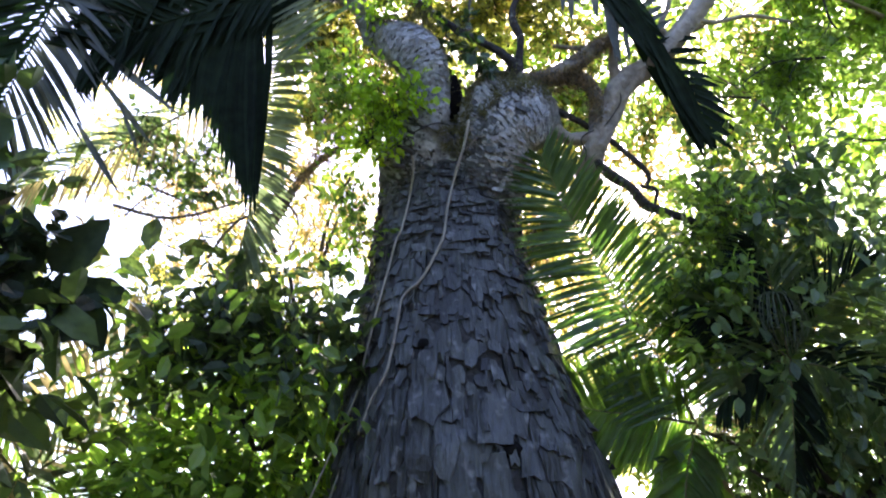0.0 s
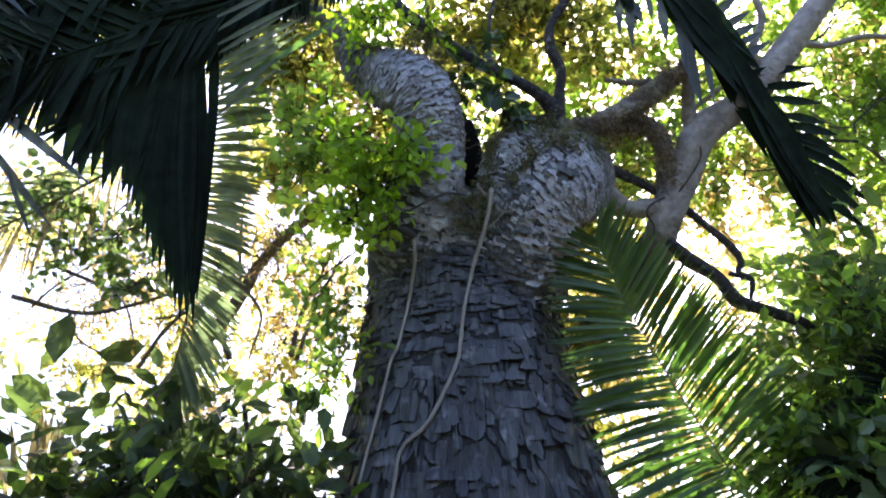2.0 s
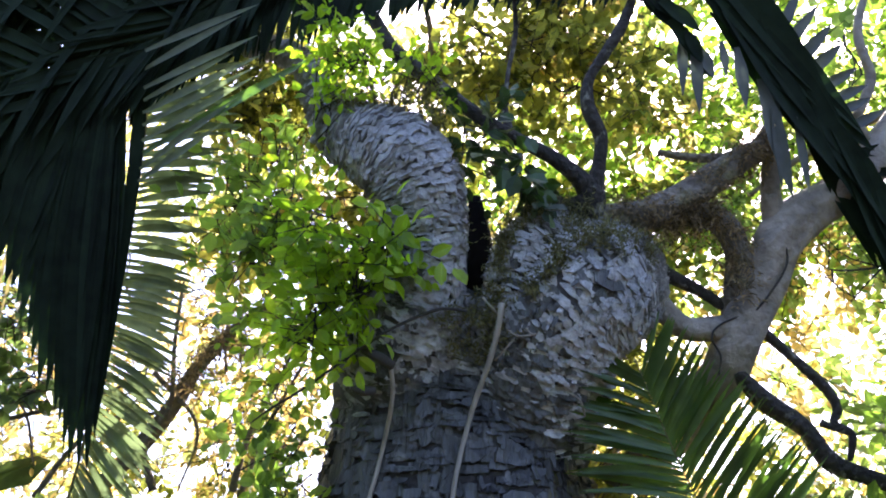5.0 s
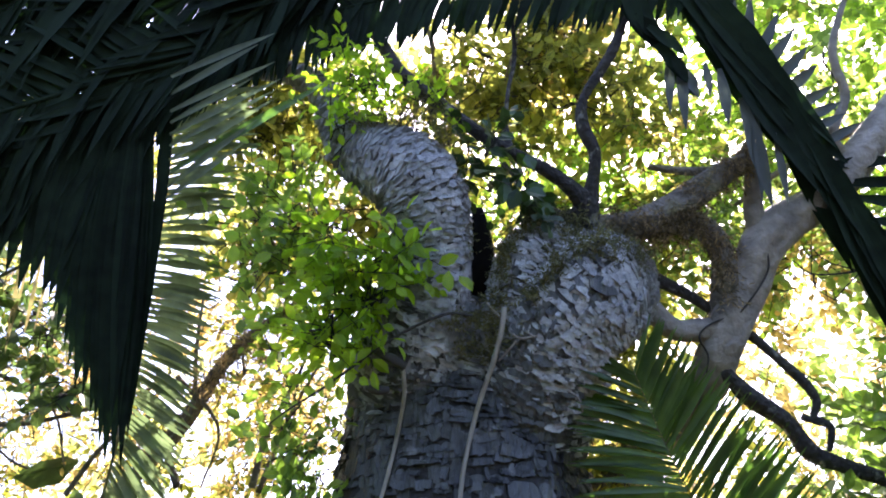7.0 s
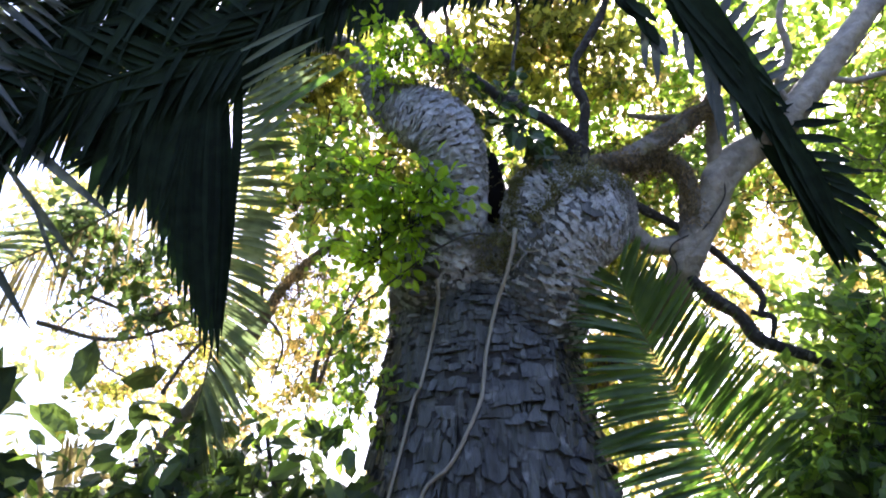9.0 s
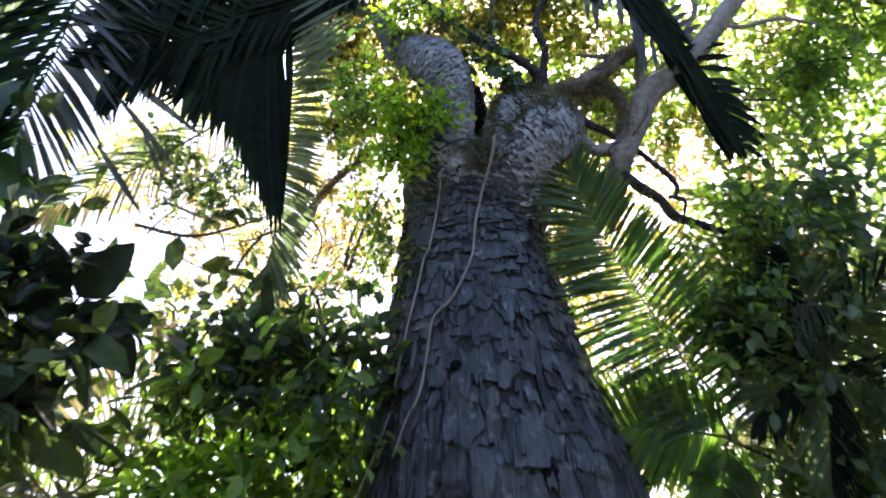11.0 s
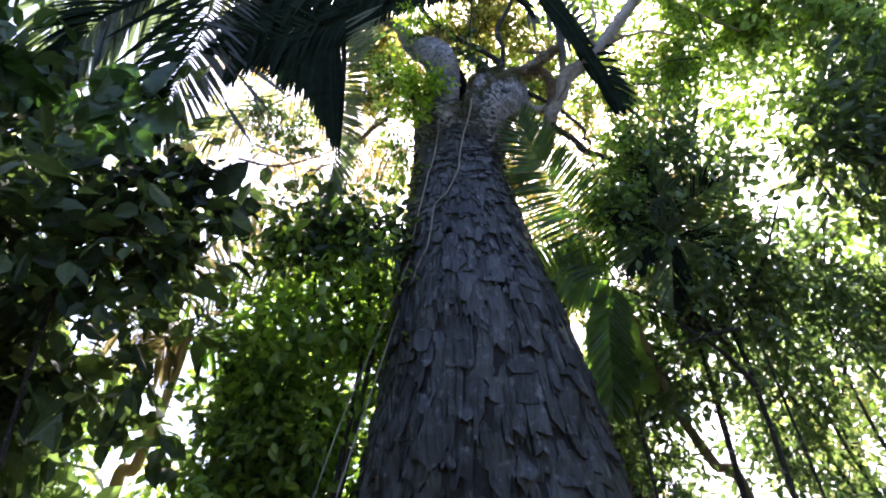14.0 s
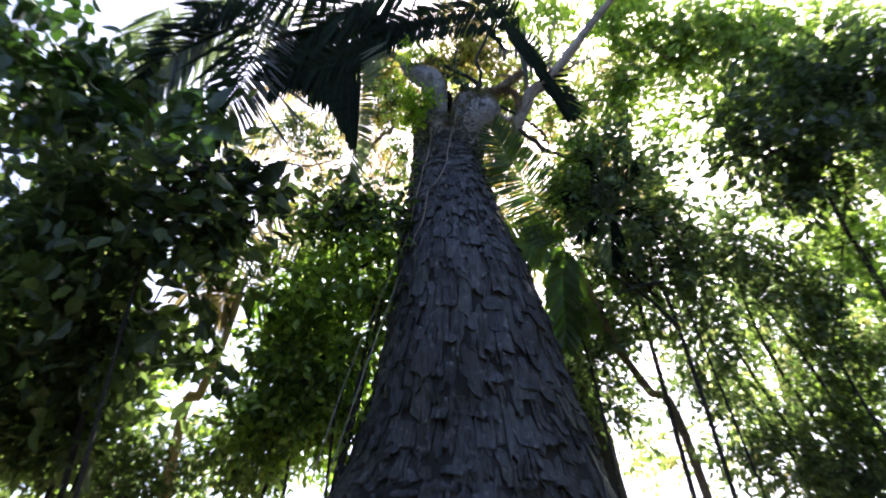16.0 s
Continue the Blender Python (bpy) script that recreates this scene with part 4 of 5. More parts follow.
LEAN = (0, -1, -0.33)
rp = palm("palm", "slender understorey palm with green feather fronds", [(2.85, 1.9, -0.1), (2.154, 1.306, 3.537), (1.799, 1.098, 4.008), (1.512, 0.912, 4.412), (1.166, 0.533, 5.016), (1.041, 0.424, 5.189)], 0.042, BROWN_BARK)
frond(rp, [(1.047, 0.376, 5.238), (0.967, 0.329, 5.381), (0.879, 0.276, 5.541), (0.779, 0.225, 5.695), (0.679, 0.17, 5.848), (0.58, 0.113, 6.001), (0.485, 0.054, 6.155), (0.405, -0.008, 6.316), (0.329, -0.075, 6.478)], (PALM_GREEN, PALM_GREEN), 140, 0.44, 0.0112, 1, angle=80, droop=(0.2, 0.22), plane=LEAN, profile=(0.75, 1.0, 0.42), thick=0.006, fan=0.5, sides=(1.0, 0.95))
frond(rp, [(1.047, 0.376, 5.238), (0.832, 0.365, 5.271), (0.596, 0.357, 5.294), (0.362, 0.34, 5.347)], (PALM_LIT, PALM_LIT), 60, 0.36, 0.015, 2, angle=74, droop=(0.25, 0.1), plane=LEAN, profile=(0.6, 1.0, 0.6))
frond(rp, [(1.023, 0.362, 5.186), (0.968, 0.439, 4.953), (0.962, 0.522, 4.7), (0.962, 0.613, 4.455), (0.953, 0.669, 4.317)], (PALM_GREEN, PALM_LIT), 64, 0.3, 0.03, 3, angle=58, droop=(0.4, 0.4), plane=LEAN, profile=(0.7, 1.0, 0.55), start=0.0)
frond(rp, [(1.069, 0.508, 5.221), (1.275, 0.446, 5.505), (1.462, 0.425, 5.729), (1.656, 0.463, 5.867)], (PALM_TAN, PALM_GREEN), 28, 0.32, 0.012, 4, angle=60, plane=LEAN)
frond(rp, [(1.075, 0.527, 5.228), (1.325, 0.575, 5.209), (1.552, 0.688, 5.089), (1.688, 0.815, 4.864)], (PALM_TAN, PALM_GREEN), 26, 0.3, 0.012, 5, angle=60, plane=LEAN)
ru = palm("overhanging_palm", "dark drooping palm frond hung from above", [(6.2, -2.2, -0.1), (6.0, -2.0, 5.0), (4.6, -1.6, 8.6), (2.6, -1.1, 9.0), (0.298, -0.662, 8.064)], 0.05, DARK_BARK)
strap(ru, [(0.513, -0.405, 7.604), (0.661, -0.32, 7.347), (0.822, -0.26, 7.166), (0.945, -0.202, 6.988), (1.047, -0.131, 6.807), (1.124, -0.074, 6.634), (1.206, -0.02, 6.501)], 0.088, 38, 6, PALM_SHADED)
strap(ru, [(0.317, -0.421, 7.557), (0.393, -0.376, 7.422), (0.46, -0.348, 7.335), (0.518, -0.325, 7.266), (0.559, -0.308, 7.215)], 0.05, 14, 7, PALM_SHADED)
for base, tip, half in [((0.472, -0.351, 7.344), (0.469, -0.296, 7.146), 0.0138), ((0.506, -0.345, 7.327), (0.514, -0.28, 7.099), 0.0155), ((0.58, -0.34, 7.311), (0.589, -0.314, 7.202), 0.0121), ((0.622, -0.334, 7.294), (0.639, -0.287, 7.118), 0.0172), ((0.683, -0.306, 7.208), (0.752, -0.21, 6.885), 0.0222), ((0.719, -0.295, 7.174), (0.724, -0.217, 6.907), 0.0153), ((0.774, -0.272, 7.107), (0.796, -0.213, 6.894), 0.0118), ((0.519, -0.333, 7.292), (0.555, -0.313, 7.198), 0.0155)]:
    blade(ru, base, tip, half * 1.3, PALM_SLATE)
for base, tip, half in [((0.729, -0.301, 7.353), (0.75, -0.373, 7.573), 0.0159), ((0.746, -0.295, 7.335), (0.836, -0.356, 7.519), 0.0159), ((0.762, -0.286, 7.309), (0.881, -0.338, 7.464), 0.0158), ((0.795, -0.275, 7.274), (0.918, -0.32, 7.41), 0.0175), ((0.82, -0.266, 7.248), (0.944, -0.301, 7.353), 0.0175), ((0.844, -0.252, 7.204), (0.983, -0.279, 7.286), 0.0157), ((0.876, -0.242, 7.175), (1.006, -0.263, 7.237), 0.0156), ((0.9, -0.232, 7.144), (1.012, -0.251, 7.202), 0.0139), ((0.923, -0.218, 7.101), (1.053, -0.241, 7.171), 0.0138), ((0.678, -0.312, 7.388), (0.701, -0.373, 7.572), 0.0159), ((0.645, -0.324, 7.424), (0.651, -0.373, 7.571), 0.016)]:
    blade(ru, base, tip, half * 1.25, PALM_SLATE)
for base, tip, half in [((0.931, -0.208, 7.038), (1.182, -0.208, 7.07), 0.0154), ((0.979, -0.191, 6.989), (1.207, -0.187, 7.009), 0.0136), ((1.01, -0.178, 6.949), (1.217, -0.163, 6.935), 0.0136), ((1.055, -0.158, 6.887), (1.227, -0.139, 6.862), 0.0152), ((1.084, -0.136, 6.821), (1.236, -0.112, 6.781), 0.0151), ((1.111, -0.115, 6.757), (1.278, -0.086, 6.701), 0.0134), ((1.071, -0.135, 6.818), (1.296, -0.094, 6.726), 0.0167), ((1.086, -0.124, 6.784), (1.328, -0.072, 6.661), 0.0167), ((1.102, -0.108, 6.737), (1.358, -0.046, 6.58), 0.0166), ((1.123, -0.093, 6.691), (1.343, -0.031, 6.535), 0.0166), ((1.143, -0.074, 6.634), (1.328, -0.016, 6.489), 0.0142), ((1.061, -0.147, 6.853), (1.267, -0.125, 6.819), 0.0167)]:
    blade(ru, base, tip, half * 1.5, PALM_SHADED)
lu = palm("tall_palm", "tall palm with dark hanging feather fronds", [(-6.4, -2.0, -0.1), (-6.2, -1.9, 5.0), (-4.6, -1.5, 8.8), (-2.0, -1.0, 9.2), (-0.560, -0.817, 8.214)], 0.07, DARK_BARK)
# grey for the lit rank, near-black for the shaded drape beside it
frond(lu, [(-1.024, -0.296, 7.305), (-1.018, -0.243, 7.146), (-1.014, -0.164, 6.906), (-1.029, -0.077, 6.643), (-1.054, -0, 6.441), (-1.076, 0.066, 6.241), (-1.12, 0.13, 6.079), (-1.158, 0.181, 5.956)], (PALM_GREY, PALM_SHADED), 86, 0.36, 0.0145, 7, angle=112, droop=(0.25, 0.3), plane=LEAN, thick=0.012, sides=(0.78, 0.0), profile=(1.15, 0.72, 1.0), fan=0.88, start=0.12)
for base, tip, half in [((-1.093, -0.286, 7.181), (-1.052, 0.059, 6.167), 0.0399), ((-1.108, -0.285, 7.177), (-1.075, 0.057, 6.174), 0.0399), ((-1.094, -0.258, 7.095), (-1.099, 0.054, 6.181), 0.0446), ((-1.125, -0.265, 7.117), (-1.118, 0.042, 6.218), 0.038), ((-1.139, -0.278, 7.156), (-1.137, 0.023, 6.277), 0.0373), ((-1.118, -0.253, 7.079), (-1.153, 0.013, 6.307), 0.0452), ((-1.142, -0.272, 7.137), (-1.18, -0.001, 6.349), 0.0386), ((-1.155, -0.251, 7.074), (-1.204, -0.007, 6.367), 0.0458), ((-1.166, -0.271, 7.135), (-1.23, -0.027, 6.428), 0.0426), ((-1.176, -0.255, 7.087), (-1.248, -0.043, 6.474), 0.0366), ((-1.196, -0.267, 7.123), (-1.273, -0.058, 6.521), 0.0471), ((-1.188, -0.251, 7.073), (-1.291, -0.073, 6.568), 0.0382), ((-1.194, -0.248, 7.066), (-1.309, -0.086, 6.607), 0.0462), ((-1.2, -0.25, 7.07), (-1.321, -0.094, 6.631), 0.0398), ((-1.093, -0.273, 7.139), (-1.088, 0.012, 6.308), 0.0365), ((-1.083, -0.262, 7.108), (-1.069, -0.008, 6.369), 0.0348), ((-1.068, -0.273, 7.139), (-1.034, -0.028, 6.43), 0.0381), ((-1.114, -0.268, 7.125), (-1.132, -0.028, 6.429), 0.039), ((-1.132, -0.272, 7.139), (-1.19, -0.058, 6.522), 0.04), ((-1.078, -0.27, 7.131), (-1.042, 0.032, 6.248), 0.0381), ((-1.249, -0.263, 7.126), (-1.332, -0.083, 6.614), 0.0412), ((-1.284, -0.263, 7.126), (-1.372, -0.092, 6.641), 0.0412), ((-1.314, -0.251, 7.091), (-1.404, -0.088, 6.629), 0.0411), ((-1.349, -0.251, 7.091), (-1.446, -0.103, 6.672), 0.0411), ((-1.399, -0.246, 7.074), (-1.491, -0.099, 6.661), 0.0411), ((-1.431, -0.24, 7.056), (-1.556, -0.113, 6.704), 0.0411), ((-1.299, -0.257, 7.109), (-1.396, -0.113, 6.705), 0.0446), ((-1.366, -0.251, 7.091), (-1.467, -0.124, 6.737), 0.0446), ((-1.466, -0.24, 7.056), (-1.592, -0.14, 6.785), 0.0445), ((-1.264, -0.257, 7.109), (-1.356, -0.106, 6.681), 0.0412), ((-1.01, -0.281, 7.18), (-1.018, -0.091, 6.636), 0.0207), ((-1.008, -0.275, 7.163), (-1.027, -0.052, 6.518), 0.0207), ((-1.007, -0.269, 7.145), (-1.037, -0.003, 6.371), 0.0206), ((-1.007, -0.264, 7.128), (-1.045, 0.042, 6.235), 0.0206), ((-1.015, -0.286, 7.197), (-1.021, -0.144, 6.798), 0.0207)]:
    blade(lu, base, tip, half, PALM_SHADED)
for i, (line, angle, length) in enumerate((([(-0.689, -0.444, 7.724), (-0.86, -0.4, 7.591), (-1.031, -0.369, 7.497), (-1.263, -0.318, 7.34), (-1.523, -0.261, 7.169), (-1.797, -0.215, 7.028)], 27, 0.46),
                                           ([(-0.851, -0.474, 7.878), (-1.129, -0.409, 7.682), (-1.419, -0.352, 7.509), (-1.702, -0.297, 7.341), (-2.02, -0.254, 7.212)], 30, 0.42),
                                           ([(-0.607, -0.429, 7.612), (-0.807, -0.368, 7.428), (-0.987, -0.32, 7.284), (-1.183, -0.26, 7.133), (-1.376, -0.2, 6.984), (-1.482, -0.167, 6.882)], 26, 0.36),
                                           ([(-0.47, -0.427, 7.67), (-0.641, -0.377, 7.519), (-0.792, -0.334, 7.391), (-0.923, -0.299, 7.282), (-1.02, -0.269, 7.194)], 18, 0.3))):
    frond(lu, line, (PALM_SHADED, PALM_SHADED), 62, length, 0.019, 8 + i, angle=angle, droop=(0.12, 0.05), plane=LEAN, thick=0.012, profile=(0.8, 1.0, 0.6), start=0.0, rib_mat=PALM_SHADED, fan=0.1)
frond(lu, [(0.704, -0.418, 7.645), (0.314, -0.399, 7.585), (-0.075, -0.39, 7.559), (-0.392, -0.375, 7.513), (-0.637, -0.353, 7.447), (-0.844, -0.331, 7.381)], (PALM_SHADED, PALM_SHADED), 100, 0.3, 0.017, 15, angle=64, droop=(0.3, 0.3), plane=LEAN, thick=0.01, sides=(1.0, 1.0), profile=(0.62, 0.6, 0.75), start=0.0, rib_mat=PALM_SHADED, fan=0.0)
frond(lu, [(0.725, -0.473, 7.873), (0.323, -0.446, 7.792), (-0.075, -0.426, 7.731), (-0.4, -0.406, 7.67), (-0.649, -0.38, 7.592), (-0.86, -0.355, 7.516)], (PALM_SHADED, PALM_SHADED), 96, 0.36, 0.018, 16, angle=50, droop=(0.3, 0.3), plane=LEAN, thick=0.01, sides=(1.0, 1.0), profile=(0.6, 0.7, 1.0), start=0.0, rib_mat=PALM_SHADED, fan=0.0)
blade(lu, (-0.975, -0.248, 6.938), (-0.503, -0.368, 7.204), 0.019, PALM_GREEN)
for base, tip, half in [((-0.996, -0.347, 7.207), (-0.694, -0.401, 7.338), 0.0152), ((-0.992, -0.331, 7.156), (-0.742, -0.39, 7.303), 0.0151), ((-0.988, -0.314, 7.105), (-0.689, -0.373, 7.252), 0.015), ((-0.985, -0.303, 7.072), (-0.753, -0.356, 7.201), 0.0133), ((-0.983, -0.292, 7.038), (-0.669, -0.356, 7.201), 0.015), ((-0.98, -0.281, 7.005), (-0.684, -0.345, 7.167), 0.0133), ((-0.977, -0.267, 6.964), (-0.683, -0.337, 7.142), 0.0149), ((-0.974, -0.243, 6.89), (-0.729, -0.317, 7.083), 0.0131), ((-0.975, -0.232, 6.858), (-0.758, -0.295, 7.016), 0.0131)]:
    blade(lu, base, tip, half, PALM_GREY)
frond(lu, [(-0, -0.617, 8.247), (-0.618, -0.535, 7.999), (-1.165, -0.454, 7.754), (-1.582, -0.354, 7.449), (-1.814, -0.253, 7.145)], (PALM_SHADED, PALM_SHADED), 60, 0.7, 0.03, 21, angle=34, droop=(0.2, 0.1), plane=LEAN, thick=0.014, rib_mat=PALM_SHADED, start=0.0, fan=0.2)
frond(lu, [(-0.981, -0.668, 8.4), (-1.47, -0.584, 8.148), (-2.136, -0.546, 8.033), (-2.788, -0.466, 7.791)], (PALM_SHADED, PALM_SHADED), 56, 0.8, 0.026, 23, angle=46, droop=(0.3, 0.2), plane=LEAN, thick=0.014, rib_mat=PALM_SHADED, start=0.0, fan=0.2)
frond(lu, [(-2.031, -0.450, 7.709), (-2.065, -0.361, 7.438), (-2.146, -0.274, 7.174), (-2.249, -0.189, 6.917), (-2.373, -0.101, 6.652), (-2.473, -0.038, 6.461)], (PALM_SLATE, PALM_SHADED), 54, 0.53, 0.02, 9, angle=70, droop=(0.3, 0.2), plane=LEAN, profile=(0.9, 1.0, 0.6), start=0.0, rib_mat=PALM_SHADED)
frond(lu, [(-0.899, -0.329, 7.310), (-1.210, -0.302, 7.228), (-1.516, -0.268, 7.125), (-1.798, -0.234, 7.024), (-1.916, -0.214, 6.963)], (PALM_SHADED, PALM_SHADED), 60, 0.36, 0.022, 24, angle=50, droop=(0.2, 0.15), plane=LEAN, thick=0.012, profile=(0.7, 1.0, 0.7), start=0.0, rib_mat=PALM_SHADED, fan=0.15)
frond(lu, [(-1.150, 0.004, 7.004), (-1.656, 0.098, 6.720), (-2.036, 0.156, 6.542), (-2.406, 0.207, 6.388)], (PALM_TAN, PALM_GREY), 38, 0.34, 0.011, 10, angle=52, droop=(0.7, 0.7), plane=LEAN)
frond(lu, [(-1.561, -0.414, 7.950), (-2.415, -0.332, 7.703), (-2.992, -0.222, 7.369), (-3.455, -0.045, 6.831)], (PALM_GREY, PALM_SHADED), 54, 0.75, 0.028, 11, angle=52, droop=(0.6, 0.6), plane=LEAN)
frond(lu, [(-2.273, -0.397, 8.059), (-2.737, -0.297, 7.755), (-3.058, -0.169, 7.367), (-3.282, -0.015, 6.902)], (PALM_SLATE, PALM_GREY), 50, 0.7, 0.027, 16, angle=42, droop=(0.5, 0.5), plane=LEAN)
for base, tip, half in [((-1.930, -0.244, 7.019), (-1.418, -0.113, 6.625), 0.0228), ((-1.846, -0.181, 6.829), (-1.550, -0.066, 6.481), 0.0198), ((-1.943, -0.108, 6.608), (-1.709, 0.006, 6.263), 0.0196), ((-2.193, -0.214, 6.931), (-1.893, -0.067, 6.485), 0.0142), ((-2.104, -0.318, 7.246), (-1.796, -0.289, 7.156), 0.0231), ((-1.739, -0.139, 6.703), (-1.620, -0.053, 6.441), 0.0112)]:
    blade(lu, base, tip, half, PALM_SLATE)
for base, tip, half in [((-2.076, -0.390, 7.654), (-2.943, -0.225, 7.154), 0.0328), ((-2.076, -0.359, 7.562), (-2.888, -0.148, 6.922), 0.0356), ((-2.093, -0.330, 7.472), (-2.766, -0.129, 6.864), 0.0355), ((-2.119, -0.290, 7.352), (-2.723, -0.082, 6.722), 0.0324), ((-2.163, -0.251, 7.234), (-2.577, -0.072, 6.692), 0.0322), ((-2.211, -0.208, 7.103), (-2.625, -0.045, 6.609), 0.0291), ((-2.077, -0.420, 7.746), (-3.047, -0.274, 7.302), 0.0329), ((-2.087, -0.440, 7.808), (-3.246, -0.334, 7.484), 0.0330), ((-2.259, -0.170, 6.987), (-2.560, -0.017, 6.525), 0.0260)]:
    blade(lu, base, tip, half, PALM_SHADED)
frond(lu, [(-3.080, -0.351, 8.080), (-3.319, -0.234, 7.723), (-3.461, -0.089, 7.286), (-3.515, 0.052, 6.859)], (PALM_GREY, PALM_GREY), 46, 0.7, 0.027, 18, angle=46, droop=(0.5, 0.5), plane=LEAN)
lb = palm("distant_palm", "distant palm with a golden stem and ragged fronds", [(-3.2, 2.0, -0.1), (-2.826, 1.214, 3.656), (-2.614, 1.069, 4.096), (-2.419, 0.922, 4.540), (-2.245, 0.756, 5.043)], 0.05, GOLD_STEM)
for i, (x, y) in enumerate(((250, 470), (480, 400), (540, 480), (330, 620), (460, 620), (240, 560))):
    frond(lb, [(-2.245, 0.756, 5.043)] + [tuple(np.array((-2.245, 0.756, 5.043)) * (1 - s) + np.array(p) * s + np.array((0, 0, 0.2 * s * (1 - s)))) for p in [(-2.25 + (x - 385) / 185, 0.62 + 0.06 * i, 5.1 - (y - 560) / 200)] for s in (0.35, 0.7, 1.0)],
          (PALM_TAN if i % 2 else PALM_GREY, PALM_TAN if i % 2 else PALM_LIT), 26, 0.42, 0.016, 40 + i, angle=55, droop=(0.8, 0.8), plane=LEAN)

# ---- shrubs and young trees round the trunk ----
def shrub(label, stems, blobs, n, leaf, mat, seed, r=0.02, name="shrub", **kw):
    ob = thing(name, label, "shrub", (stems[0][0][0], stems[0][0][1], 0))
    for pts in stems:
        limb("stem", [(*p, r * (1.2 - 0.8 * i / (len(pts) - 1))) for i, p in enumerate(pts)], DARK_BARK, ob, 30, 7, 0.2)
    foliage(ob, blobs, n, leaf, mat, seed, **kw)
    return ob


shrub("leafy green shrub with upright shoots beside the trunk", [[(-1.9, 0.9, -0.1), (-0.880, 0.632, 4.782), (-1.039, 0.456, 5.156), (-1.245, 0.323, 5.558), (-1.350, 0.221, 5.866)], [(-1.9, 0.9, -0.1), (-0.774, 0.570, 4.968), (-0.832, 0.374, 5.563), (-0.897, 0.249, 5.943)]],
      [(-1.350, 0.317, 5.56, 0.2, 0.12, 0.18), (-0.859, 0.329, 5.54, 0.25, 0.12, 0.2), (-1.055, 0.528, 5.256, 0.5, 0.25, 0.42), (-1.288, 0.772, 4.835, 0.7, 0.3, 0.55), (-0.795, 0.761, 5.027, 0.3, 0.25, 0.6), (-1.519, 1.120, 3.941, 0.6, 0.3, 0.6)], 950, 0.13, LEAF_GREEN, 51, width=0.6, holes=0.3)
shrub("leafy top of a green shrub with glossy leaves", [[(-1.5, 1.0, -0.1), (-1.188, 0.669, 4.668), (-1.247, 0.441, 5.232), (-1.165, 0.257, 5.599), (-1.191, 0.180, 5.833)], [(-1.178, 0.463, 5.165), (-0.894, 0.331, 5.469), (-0.846, 0.192, 5.795)]],
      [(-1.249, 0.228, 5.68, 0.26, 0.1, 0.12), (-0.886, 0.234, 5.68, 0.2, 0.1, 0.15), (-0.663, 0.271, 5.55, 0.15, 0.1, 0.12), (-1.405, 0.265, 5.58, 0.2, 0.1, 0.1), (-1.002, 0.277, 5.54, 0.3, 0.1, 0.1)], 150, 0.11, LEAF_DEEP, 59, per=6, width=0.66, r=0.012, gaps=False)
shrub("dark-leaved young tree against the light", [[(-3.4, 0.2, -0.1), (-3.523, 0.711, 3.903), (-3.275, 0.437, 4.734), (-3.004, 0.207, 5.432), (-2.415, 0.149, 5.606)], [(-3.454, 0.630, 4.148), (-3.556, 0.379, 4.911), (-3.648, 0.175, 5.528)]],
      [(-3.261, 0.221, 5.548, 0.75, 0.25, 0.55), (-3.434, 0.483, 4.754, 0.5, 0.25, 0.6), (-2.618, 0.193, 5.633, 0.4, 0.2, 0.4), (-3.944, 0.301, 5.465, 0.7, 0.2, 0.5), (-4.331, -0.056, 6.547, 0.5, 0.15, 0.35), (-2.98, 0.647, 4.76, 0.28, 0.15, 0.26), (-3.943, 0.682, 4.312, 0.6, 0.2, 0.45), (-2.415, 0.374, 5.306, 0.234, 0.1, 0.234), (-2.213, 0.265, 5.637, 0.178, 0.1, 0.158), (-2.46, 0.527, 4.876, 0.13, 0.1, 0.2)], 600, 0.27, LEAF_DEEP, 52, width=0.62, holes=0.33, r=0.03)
def broad_leaf(parent, base, tip, width, mat, seed):
    """One large oval leaf from base to tip: folded along its midrib, wavy, with a nibbled edge."""
    rng = random.Random(seed)
    a, e = Vector(base), Vector(tip)
    way = (e - a).normalized()
    side = way.cross(Vector((rng.gauss(0, 0.25), -1, -0.35 + rng.gauss(0, 0.25)))).normalized()
    nor = side.cross(way)
    ln, rows, vs = (e - a).length, 12, []
    for i in range(rows + 1):
        s = i / rows
        w = 0.5 * width * math.sin(math.pi * min(s ** 0.8 * 1.0, 1.0)) ** 0.7 if 0 < i < rows else 0.004
        mid = a + way * (ln * s) + nor * (-0.12 * ln * s * s)
        for k in (-1.0, -0.5, 0.0, 0.5, 1.0):
            u = w * k * (1 + rng.uniform(-0.13, 0.05) * (abs(k) == 1.0))
            vs.append(tuple(mid + side * u + nor * (0.28 * abs(u) + 0.006 * math.sin(s * 19 + k * 3))))
    fs = [(i * 5 + k, i * 5 + k + 1, i * 5 + k + 6, i * 5 + k + 5) for i in range(rows) for k in range(4)]
    attach(mesh_object("leaf", vs, fs, mat), parent)


